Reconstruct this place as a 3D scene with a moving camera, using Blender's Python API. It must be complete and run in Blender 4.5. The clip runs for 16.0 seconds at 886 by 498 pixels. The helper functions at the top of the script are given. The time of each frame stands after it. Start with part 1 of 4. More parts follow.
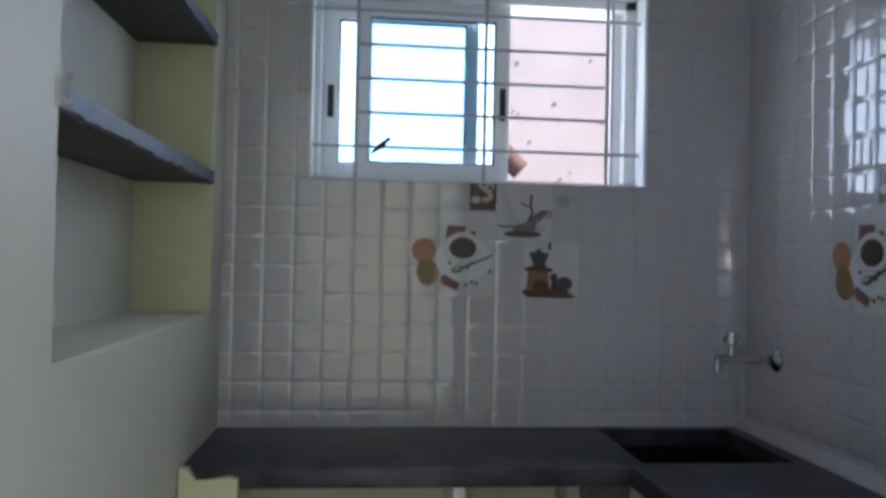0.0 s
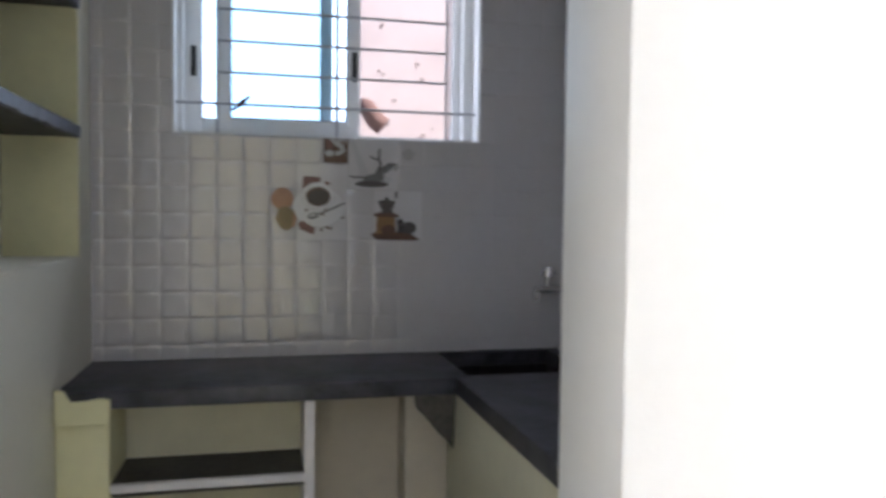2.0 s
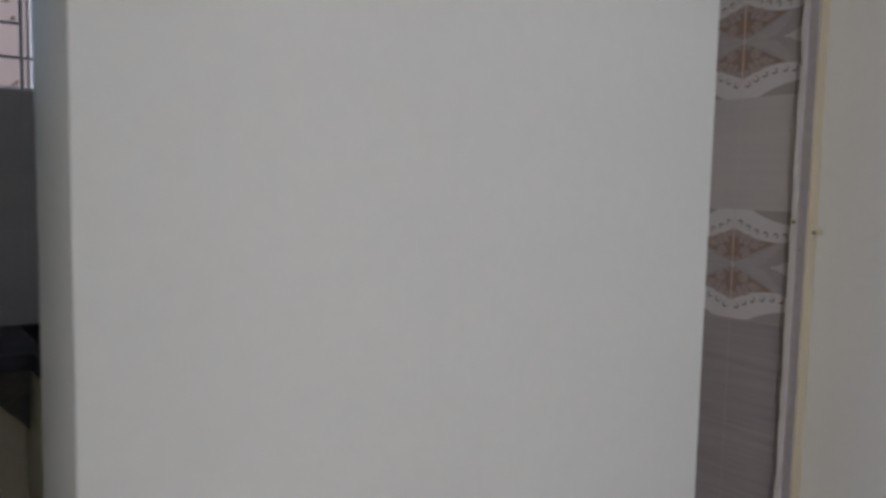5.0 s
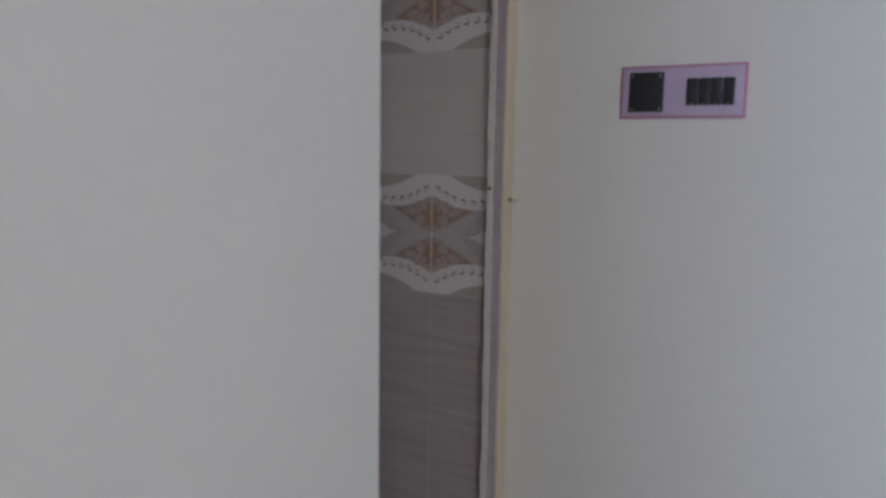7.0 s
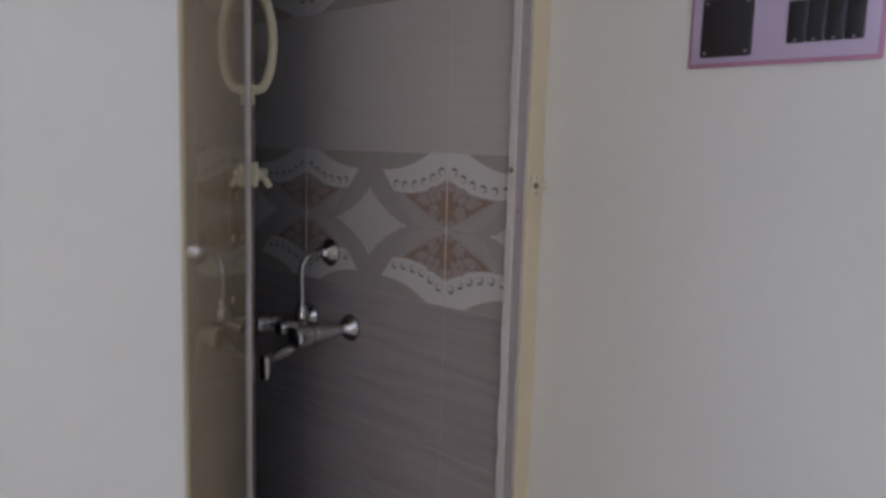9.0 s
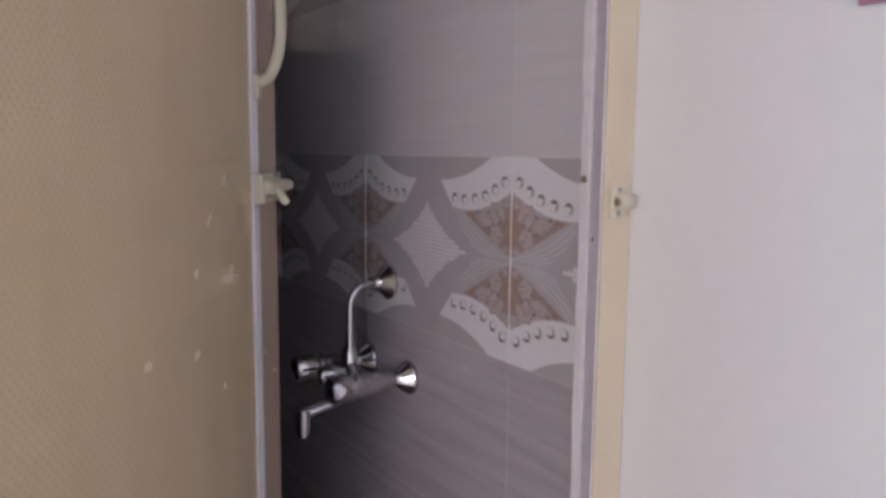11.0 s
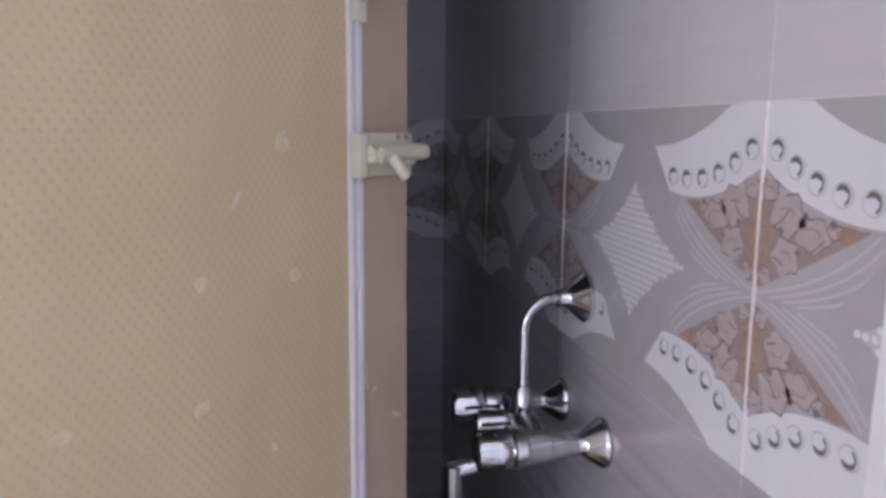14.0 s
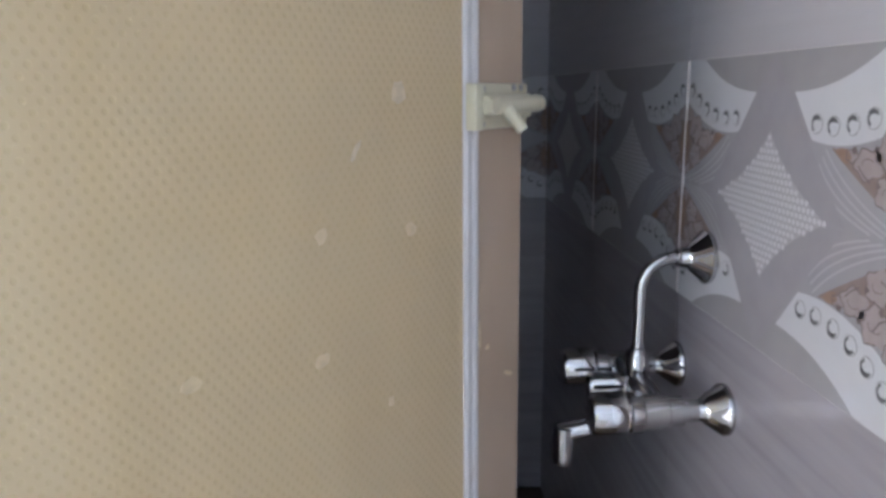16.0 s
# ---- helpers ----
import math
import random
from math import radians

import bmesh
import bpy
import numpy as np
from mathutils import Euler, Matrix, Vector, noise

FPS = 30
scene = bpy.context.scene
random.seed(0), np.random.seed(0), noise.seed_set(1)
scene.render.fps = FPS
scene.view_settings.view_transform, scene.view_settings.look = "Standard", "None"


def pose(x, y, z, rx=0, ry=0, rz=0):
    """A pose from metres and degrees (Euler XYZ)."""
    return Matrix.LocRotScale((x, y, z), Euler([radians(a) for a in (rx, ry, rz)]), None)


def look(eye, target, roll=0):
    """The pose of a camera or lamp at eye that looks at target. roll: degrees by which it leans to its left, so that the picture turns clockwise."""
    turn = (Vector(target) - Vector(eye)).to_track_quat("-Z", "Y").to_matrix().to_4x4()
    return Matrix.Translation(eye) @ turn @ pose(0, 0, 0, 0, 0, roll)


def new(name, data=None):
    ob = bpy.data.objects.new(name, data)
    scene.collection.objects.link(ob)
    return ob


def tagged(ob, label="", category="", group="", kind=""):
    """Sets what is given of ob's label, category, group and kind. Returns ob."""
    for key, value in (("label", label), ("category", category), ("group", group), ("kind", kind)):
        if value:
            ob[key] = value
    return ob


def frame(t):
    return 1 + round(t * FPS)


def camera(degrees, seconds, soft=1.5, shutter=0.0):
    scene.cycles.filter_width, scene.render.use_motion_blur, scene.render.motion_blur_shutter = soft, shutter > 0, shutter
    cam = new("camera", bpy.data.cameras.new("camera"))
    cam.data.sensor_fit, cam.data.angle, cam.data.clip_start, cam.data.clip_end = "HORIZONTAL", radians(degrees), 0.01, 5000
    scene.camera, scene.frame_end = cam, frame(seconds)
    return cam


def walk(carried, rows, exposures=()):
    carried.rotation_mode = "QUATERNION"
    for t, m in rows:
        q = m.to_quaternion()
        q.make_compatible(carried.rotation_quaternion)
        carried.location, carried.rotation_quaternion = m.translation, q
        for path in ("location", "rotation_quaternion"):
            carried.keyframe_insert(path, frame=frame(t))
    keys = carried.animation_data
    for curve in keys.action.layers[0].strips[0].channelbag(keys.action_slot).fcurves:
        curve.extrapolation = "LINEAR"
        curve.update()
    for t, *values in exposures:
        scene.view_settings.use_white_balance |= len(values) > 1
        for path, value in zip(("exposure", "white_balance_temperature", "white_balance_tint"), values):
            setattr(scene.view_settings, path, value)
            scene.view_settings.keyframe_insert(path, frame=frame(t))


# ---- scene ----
import collections

cam = camera(60.9, 16.0, soft=3.2, shutter=0.5)
EXPOSURES = [(0, 0.60, 5950, 17), (0.5, 0.92, 6150, 21), (1.5, 1.34, 6400, 24), (2.0, 0.75, 6350, 21), (2.5, 0.35, 6250, 20), (3.5, -0.38, 6270, 24), (6, -0.98, 6250, 20), (7, -0.98, 6100, 22), (8.2, -0.98, 6200, 23),
             (10.3, -0.06, 6150, 29), (12, 0.36, 6100, 38), (14, 0.84, 5700, 30), (16, 0.88, 5600, 18)]
PATH = [
    (0, (0.06, -0.063, 1.326), (0.249, 1.928, 1.355), 1.2),
    (0.5, (0.076, -0.144, 1.315), (0.243, 1.848, 1.247), 1.0),
    (1, (0.086, -0.247, 1.311), (0.241, 1.745, 1.219), 0.6),
    (1.5, (0.106, -0.32, 1.308), (0.32, 1.667, 1.226), 0.6),
    (2, (0.151, -0.355, 1.3), (0.611, 1.589, 1.217), 0.7),
    (2.5, (0.157, -0.39, 1.324), (0.81, 1.497, 1.211), 0.4),
    (3, (0.179, -0.41, 1.308), (1.002, 1.409, 1.186), 0.2),
    (3.5, (0.196, -0.446, 1.294), (1.161, 1.299, 1.155), 0.1),
    (3.7, (0.199, -0.458, 1.297), (1.219, 1.251, 1.15), 0.2),
    (5.8, (0.452, -0.434, 1.3), (1.817, 1.018, 1.126), 1.4),
    (6, (0.484, -0.422, 1.3), (1.898, 0.981, 1.124), 1.4),
    (6.5, (0.526, -0.381, 1.295), (2.11, 0.824, 1.096), 1.9),
    (7, (0.637, -0.342, 1.314), (2.322, 0.702, 1.051), 0.9),
    (7.5, (0.777, -0.346, 1.291), (2.401, 0.789, 1.022), 0.6),
    (8, (0.892, -0.344, 1.255), (2.447, 0.89, 1.018), 0.8),
    (8.2, (0.951, -0.373, 1.252), (2.47, 0.906, 1.012), 1.2),
    (10.3, (1.427, -0.192, 1.261), (2.721, 1.305, 0.971), 0.1),
    (10.5, (1.466, -0.198, 1.258), (2.683, 1.363, 0.972), 0.1),
    (11, (1.559, -0.165, 1.253), (2.647, 1.494, 1.003), 0.6),
    (11.5, (1.621, -0.099, 1.253), (2.636, 1.61, 1.024), 0.9),
    (12, (1.689, -0.025, 1.252), (2.612, 1.734, 1.016), 1.3),
    (12.5, (1.786, 0.037, 1.245), (2.612, 1.84, 0.986), 1.4),
    (13, (1.863, 0.058, 1.239), (2.385, 1.962, 0.921), 1.2),
    (13.5, (1.887, 0.101, 1.232), (2.262, 2.038, 0.902), 0.8),
    (14, (1.884, 0.151, 1.227), (2.236, 2.094, 0.912), 0.5),
    (14.5, (1.87, 0.159, 1.224), (2.165, 2.108, 0.887), -0.2),
    (15, (1.865, 0.165, 1.219), (2.089, 2.12, 0.858), -0.5),
    (15.5, (1.859, 0.174, 1.215), (2.018, 2.13, 0.83), -0.3),
    (16, (1.864, 0.173, 1.215), (1.971, 2.128, 0.806), -0.5),
]
walk(cam, [(t, look(eye, target, roll)) for t, eye, target, roll in PATH], EXPOSURES)

# ---- world, sun, large lights ----
world = bpy.data.worlds.new("world")
scene.world = world
world.use_nodes = True
wn = world.node_tree
sky = wn.nodes.new("ShaderNodeTexSky")
sky.sky_type, sky.sun_disc = "NISHITA", False
sky.sun_elevation, sky.sun_rotation = radians(50), radians(117)
wn.links.new(sky.outputs[0], wn.nodes["Background"].inputs[0])
wn.nodes["Background"].inputs[1].default_value = 0.14


def lamp(name, kind, m, energy, color, **kw):
    data = bpy.data.lights.new(name, kind)
    data.energy, data.color = energy, color
    if "size" in kw:
        data.shape, data.size, data.size_y = "RECTANGLE", kw["size"][0], kw["size"][1]
    if "angle" in kw:
        data.angle = radians(kw["angle"])
    ob = new(name, data)
    ob.matrix_world = m
    return ob


SUN_FROM = Vector((0.66, -0.34, 0.78))
lamp("sun", "SUN", look(SUN_FROM * 20, (0, 0, 0)), 5.0, (1.0, 0.95, 0.87), angle=0.5)
# sky light standing in the unseen hall window and in the kitchen window
lamp("hall_window_sky", "AREA", look((-1.725, -3.04, 1.5), (-1.725, 0, 1.4)), 56, (1.0, 0.945, 0.84), size=(0.7, 1.4))
# added blue lamp at an unseen side opening, for the switch wall's gradient
lamp("side_fill_blue", "AREA", look((-2.34, -1.65, 1.5), (0, -1.65, 1.4)), 86, (0.58, 0.76, 1.0), size=(0.8, 1.4))
# added cream lamp in the unseen balcony opening, brightens the kitchen tiles' reflections
lamp("balcony_fill", "AREA", look((-0.09, -3.04, 1.15), (-0.09, 0, 1.05)), 1.0, (1.0, 0.95, 0.74), size=(1.15, 2.1))
lamp("kitchen_sky", "AREA", look((0.355, 2.21, 1.82), (0.355, 0, 1.55)), 3.0, (0.78, 0.89, 1.0), size=(0.85, 0.5))


# ---- materials ----
def mat(name, base, rough=0.5, metal=0.0, grain=0.0, grain_scale=60.0, blot=0.0, blot_scale=3.0, bump=0.0, bump_scale=200.0,
        stretch=(1, 1, 1), tint=None, coat=0.0, per_object=0.0, spec=0.5):
    """A painted, stone, plastic or metal surface: base colour, two scales of variation, fine relief."""
    m = bpy.data.materials.new(name)
    m.use_nodes = True
    nt = m.node_tree
    nd, lk = nt.nodes, nt.links
    b = nd["Principled BSDF"]
    b.inputs["Roughness"].default_value = rough
    b.inputs["Metallic"].default_value = metal
    b.inputs["Coat Weight"].default_value = coat
    b.inputs["Specular IOR Level"].default_value = spec
    co = nd.new("ShaderNodeTexCoord")
    mp = nd.new("ShaderNodeMapping")
    mp.inputs["Scale"].default_value = stretch
    geo = nd.new("ShaderNodeNewGeometry")
    lk.new(geo.outputs["Position"], mp.inputs["Vector"])
    rgb = nd.new("ShaderNodeRGB")
    rgb.outputs[0].default_value = (*base, 1)
    out = rgb.outputs[0]

    def mixed(fac, other):
        nonlocal out
        mx = nd.new("ShaderNodeMix")
        mx.data_type = "RGBA"
        lk.new(fac, mx.inputs[0])
        lk.new(out, mx.inputs[6])
        mx.inputs[7].default_value = (*other, 1)
        out = mx.outputs[2]

    def noisy(scale, detail, lo, hi, top):
        n = nd.new("ShaderNodeTexNoise")
        n.inputs["Scale"].default_value, n.inputs["Detail"].default_value = scale, detail
        lk.new(mp.outputs[0], n.inputs["Vector"])
        r = nd.new("ShaderNodeMapRange")
        r.inputs[1].default_value, r.inputs[2].default_value = lo, hi
        r.inputs[3].default_value, r.inputs[4].default_value = 0, top
        lk.new(n.outputs[0], r.inputs[0])
        return r.outputs[0]
    dark = tint or tuple(c * 0.45 for c in base)
    if grain:
        mixed(noisy(grain_scale, 6, 0.4, 0.75, grain), dark)
    if blot:
        mixed(noisy(blot_scale, 3, 0.42, 0.7, blot), dark)
    if per_object:
        oi = nd.new("ShaderNodeObjectInfo")
        mu = nd.new("ShaderNodeMath")
        mu.operation = "MULTIPLY"
        mu.inputs[1].default_value = per_object
        lk.new(oi.outputs["Random"], mu.inputs[0])
        mixed(mu.outputs[0], dark)
    lk.new(out, b.inputs["Base Color"])
    if bump:
        n = nd.new("ShaderNodeTexNoise")
        n.inputs["Scale"].default_value, n.inputs["Detail"].default_value = bump_scale, 4
        lk.new(mp.outputs[0], n.inputs["Vector"])
        bp = nd.new("ShaderNodeBump")
        bp.inputs["Strength"].default_value, bp.inputs["Distance"].default_value = bump, 0.002
        lk.new(n.outputs[0], bp.inputs["Height"])
        lk.new(bp.outputs[0], b.inputs["Normal"])
    return m


def dotted(name, base, dot, pitch, rough, flat_axis):
    """Moulded plastic sheet with a fine grid of dimples; flat_axis is the way across the sheet in object space."""
    m = mat(name, base, rough, grain=0.12, grain_scale=14, coat=1.0, stretch=(1, 1, 0.25))
    nt = m.node_tree
    nd, lk = nt.nodes, nt.links
    b = nd["Principled BSDF"]
    co = nd.new("ShaderNodeTexCoord")
    sp = nd.new("ShaderNodeSeparateXYZ")
    lk.new(co.outputs["Object"], sp.inputs[0])

    def fn(op, a, k=None):
        n = nd.new("ShaderNodeMath")
        n.operation = op
        for i, v in enumerate((a, k)):
            if v is None:
                continue
            if isinstance(v, (int, float)):
                n.inputs[i].default_value = v
            else:
                lk.new(v, n.inputs[i])
        return n.outputs[0]
    z = fn("DIVIDE", sp.outputs["Z"], pitch * 0.62)
    row = fn("FLOOR", z)
    u = fn("ADD", fn("DIVIDE", sp.outputs[flat_axis], pitch), fn("MULTIPLY", row, 0.5))
    du = fn("SUBTRACT", fn("FRACT", u), 0.5)
    dz = fn("MULTIPLY", fn("SUBTRACT", fn("FRACT", z), 0.5), 0.62)
    d = fn("SQRT", fn("ADD", fn("MULTIPLY", du, du), fn("MULTIPLY", dz, dz)))
    r = nd.new("ShaderNodeMapRange")
    r.inputs[1].default_value, r.inputs[2].default_value = 0.12, 0.26
    r.inputs[3].default_value, r.inputs[4].default_value = 1.0, 0.0
    lk.new(d, r.inputs[0])
    old = b.inputs["Base Color"].links[0].from_socket
    mx = nd.new("ShaderNodeMix")
    mx.data_type = "RGBA"
    lk.new(fn("MULTIPLY", r.outputs[0], 0.45), mx.inputs[0])
    lk.new(old, mx.inputs[6])
    mx.inputs[7].default_value = (*dot, 1)
    lk.new(mx.outputs[2], b.inputs["Base Color"])
    bp = nd.new("ShaderNodeBump")
    bp.inputs["Strength"].default_value, bp.inputs["Distance"].default_value, bp.invert = 0.35, 0.0008, True
    lk.new(r.outputs[0], bp.inputs["Height"])
    lk.new(bp.outputs[0], b.inputs["Normal"])
    return m


M_WALL = mat("cream wall paint", (0.81, 0.785, 0.67), 0.55, grain=0.05, grain_scale=35, blot=0.06, blot_scale=1.6, bump=0.12, bump_scale=130)
M_HALL = mat("off-white wall paint", (0.80, 0.79, 0.745), 0.5, grain=0.04, grain_scale=40, blot=0.05, blot_scale=1.3, bump=0.12, bump_scale=130)
M_YELLOW = mat("pale yellow wall paint", (0.78, 0.74, 0.45), 0.55, grain=0.08, grain_scale=30, blot=0.12, blot_scale=4, bump=0.15, bump_scale=120)
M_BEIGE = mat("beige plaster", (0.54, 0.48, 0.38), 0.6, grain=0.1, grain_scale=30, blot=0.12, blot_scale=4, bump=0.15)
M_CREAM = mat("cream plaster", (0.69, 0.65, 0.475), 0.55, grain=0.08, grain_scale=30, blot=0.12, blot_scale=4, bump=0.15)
M_CEIL = mat("white ceiling paint", (0.86, 0.86, 0.85), 0.7, grain=0.04, bump=0.1)
M_GRANITE = mat("dark granite", (0.020, 0.020, 0.027), 0.42, grain=0.6, grain_scale=38, tint=(0.082, 0.080, 0.098), blot=0.8, blot_scale=9, bump=0.08)
M_SINK = mat("polished black stone", (0.009, 0.008, 0.009), 0.35, grain=0.3, grain_scale=60, bump=0.04)
M_SLAB_RAW = mat("rough stone underside", (0.065, 0.06, 0.052), 0.75, grain=0.6, grain_scale=60, tint=(0.14, 0.125, 0.105), blot=0.5, blot_scale=7, bump=0.3)
M_SLAB_EDGE = mat("cut slate edge", (0.10, 0.10, 0.135), 0.5, grain=0.6, grain_scale=90, blot=0.6, blot_scale=18, tint=(0.05, 0.05, 0.06), bump=0.3)
M_MORTAR = mat("rough mortar", (0.55, 0.53, 0.48), 0.85, grain=0.5, grain_scale=80, bump=0.6, bump_scale=90)
M_KTILE = mat("white glazed cushion tile", (0.58, 0.555, 0.565), 0.05, grain=0.05, grain_scale=20, per_object=0.05, bump=0.012, bump_scale=25, coat=0.7, spec=0.65)
M_KPLAIN = mat("plain white glaze", (0.66, 0.635, 0.645), 0.06, grain=0.05, grain_scale=20, coat=0.6)
M_GROUT = mat("pale grout", (0.74, 0.70, 0.68), 0.8, grain=0.3, grain_scale=120)
M_JOINT = mat("cream grout", (0.74, 0.68, 0.66), 0.7, grain=0.2, grain_scale=120)
M_BLIGHT = mat("pale streaked glazed tile", (0.62, 0.59, 0.60), 0.10, grain=0.28, grain_scale=10, stretch=(0.5, 0.5, 7), tint=(0.50, 0.47, 0.48), blot=0.15, blot_scale=2, per_object=0.12)
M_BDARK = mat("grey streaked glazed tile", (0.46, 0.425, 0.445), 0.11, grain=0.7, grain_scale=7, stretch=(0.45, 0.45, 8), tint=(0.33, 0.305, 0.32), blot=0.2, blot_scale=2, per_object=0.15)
M_BAND = mat("taupe glazed tile", (0.48, 0.452, 0.465), 0.12, grain=0.15, grain_scale=30, per_object=0.05)
P_RING = mat("taupe tile print", (0.455, 0.425, 0.44), 0.14, grain=0.1, grain_scale=40)
P_CAP = mat("grey tile print", (0.45, 0.425, 0.425), 0.14, grain=0.1, grain_scale=40)
P_WHITE = mat("white tile print", (0.74, 0.73, 0.74), 0.10, grain=0.05, grain_scale=30)
P_LINE = mat("light grey line print", (0.56, 0.535, 0.545), 0.14)
P_BROWN = mat("russet tile print", (0.43, 0.295, 0.225), 0.14, grain=0.35, grain_scale=70)
P_PINK = mat("dusky pink tile print", (0.38, 0.30, 0.265), 0.14, grain=0.4, grain_scale=80, tint=(0.28, 0.21, 0.18))
P_PETAL = mat("pale pink tile print", (0.50, 0.42, 0.405), 0.16, grain=0.2, grain_scale=70)
P_INK = mat("charcoal tile print", (0.11, 0.095, 0.09), 0.25)
P_GAP = mat("dark umber tile print", (0.29, 0.24, 0.225), 0.2, grain=0.3, grain_scale=90)
P_MESH = mat("pale scale print", (0.76, 0.74, 0.75), 0.12)
P_SCALE = mat("grey scale ground print", (0.55, 0.525, 0.53), 0.14)
P_SMOKE = mat("smoke grey tile print", (0.21, 0.20, 0.205), 0.2, grain=0.3, grain_scale=200)
P_OLIVE = mat("olive brown tile print", (0.23, 0.15, 0.055), 0.3, grain=0.6, grain_scale=70, tint=(0.20, 0.15, 0.05))
P_UMBER = mat("dark wood tile print", (0.13, 0.06, 0.035), 0.3, grain=0.5, grain_scale=90)
P_ORANGE = mat("orange tile print", (0.44, 0.22, 0.11), 0.3, grain=0.6, grain_scale=60, tint=(0.30, 0.12, 0.06))
P_COFFEE = mat("coffee tile print", (0.045, 0.03, 0.028), 0.3)
P_WOOD = mat("wood tile print", (0.30, 0.16, 0.065), 0.3, grain=0.4, grain_scale=60)
P_MAROON = mat("maroon tile print", (0.20, 0.09, 0.07), 0.3, grain=0.3, grain_scale=60)
P_GREYP = mat("pale grey tile print", (0.52, 0.51, 0.52), 0.3)
M_LEAF = dotted("beige dimpled plastic", (0.68, 0.528, 0.312), (0.60, 0.458, 0.252), 0.010, 0.17, "X")
M_STILE = mat("plain tan plastic", (0.57, 0.435, 0.32), 0.2, grain=0.12, grain_scale=12, coat=0.3, stretch=(1, 1, 0.3))
M_FRAME = dotted("cream dimpled plastic", (0.70, 0.60, 0.42), (0.62, 0.51, 0.34), 0.010, 0.35, "X")
M_TRIM = mat("white plastic moulding", (0.77, 0.74, 0.74), 0.3, grain=0.15, grain_scale=50)
M_SPECK = mat("dried pale paint", (0.69, 0.565, 0.385), 0.5, grain=0.4, grain_scale=120)
M_STAIN = mat("faint pale smear", (0.70, 0.555, 0.345), 0.4, grain=0.3, grain_scale=120)
M_HOLE = mat("brown hole shade", (0.26, 0.20, 0.14), 0.8)
M_LILAC = mat("lilac-grey painted reveal", (0.74, 0.70, 0.755), 0.45, grain=0.2, grain_scale=50)
M_IVORY = mat("ivory plastic", (0.72, 0.67, 0.50), 0.3, grain=0.1, grain_scale=80)
M_SCREW = mat("steel screw", (0.45, 0.45, 0.47), 0.3, metal=1.0)
M_CHROME = mat("chrome", (0.52, 0.51, 0.52), 0.07, metal=1.0)
M_BRASS = mat("brass hose braid", (0.60, 0.45, 0.20), 0.3, metal=0.8, grain=0.4, grain_scale=300)
M_CERAMIC = mat("white sanitary ceramic", (0.80, 0.80, 0.79), 0.08, grain=0.03, coat=0.4)
M_PVC = mat("white cistern plastic", (0.70, 0.71, 0.69), 0.16, grain=0.04, coat=0.3)
M_LID = mat("grey-white seat plastic", (0.66, 0.65, 0.63), 0.25, grain=0.04)
M_BLUE = mat("blue printed tape", (0.05, 0.12, 0.42), 0.4)
M_ALU = mat("white powder-coated aluminium", (0.87, 0.87, 0.86), 0.35, grain=0.06, grain_scale=80)
M_GASKET = mat("black rubber", (0.02, 0.02, 0.022), 0.6)
M_GRILL = mat("grey-white painted iron rod", (0.50, 0.50, 0.52), 0.4, grain=0.2, grain_scale=120)
M_MARBLE = mat("white marble sill", (0.80, 0.80, 0.81), 0.3, grain=0.1, grain_scale=12, blot=0.1)
M_RAG = mat("dark red cloth", (0.11, 0.025, 0.02), 0.9, grain=0.5, grain_scale=300)
M_FLOOR = mat("ivory vitrified floor tile", (0.62, 0.57, 0.49), 0.15, grain=0.2, grain_scale=12, blot=0.1, per_object=0.06)
M_BFLOOR = mat("brown matt floor tile", (0.20, 0.155, 0.115), 0.45, grain=0.4, grain_scale=25, blot=0.2, per_object=0.15)
M_PLATE = mat("lilac switch plate", (0.56, 0.46, 0.62), 0.3, grain=0.05)
M_PLATE_RIM = mat("mauve pink rim", (0.55, 0.24, 0.38), 0.35, grain=0.15, grain_scale=90)
M_BLACK = mat("black switch plastic", (0.025, 0.023, 0.028), 0.35)
M_NEIGH = mat("sunlit pink plaster", (0.70, 0.625, 0.63), 0.85, grain=0.15, grain_scale=4, blot=0.2, blot_scale=1.0, bump=0.3, bump_scale=30)
M_SPOT = mat("damp grey spots", (0.30, 0.25, 0.24), 0.9, grain=0.4, grain_scale=40)
M_TERRA = mat("pink terracotta", (0.20, 0.12, 0.105), 0.8, grain=0.4, grain_scale=40, bump=0.3)
M_GROUND = mat("dusty ground", (0.30, 0.26, 0.21), 0.95, grain=0.4, grain_scale=8, blot=0.3)
M_GLASS = bpy.data.materials.new("blue-green tinted glass")
M_GLASS.use_nodes = True
_b = M_GLASS.node_tree.nodes["Principled BSDF"]
_b.inputs["Base Color"].default_value = (0.60, 0.79, 0.90, 1)
_b.inputs["Transmission Weight"].default_value, _b.inputs["Roughness"].default_value, _b.inputs["IOR"].default_value = 1.0, 0.02, 1.1


M_FROST = bpy.data.materials.new("light-tinting frosted glass")
M_FROST.use_nodes = True
_b = M_FROST.node_tree.nodes["Principled BSDF"]
# yellow-green tint put in to dim and warm the ventilator's light
_b.inputs["Base Color"].default_value = (0.46, 0.47, 0.34, 1)
_b.inputs["Transmission Weight"].default_value, _b.inputs["Roughness"].default_value, _b.inputs["IOR"].default_value = 1.0, 0.35, 1.2


# ---- mesh helpers ----
def finish(name, bm, material, smooth=False):
    bmesh.ops.recalc_face_normals(bm, faces=bm.faces)
    me = bpy.data.meshes.new(name)
    bm.to_mesh(me)
    bm.free()
    me.materials.append(material)
    if smooth:
        for p in me.polygons:
            p.use_smooth = True
        me.set_sharp_from_angle(angle=radians(42))
    return me


SHIFT = 0.0   # where a space's own plan lies along x in the house


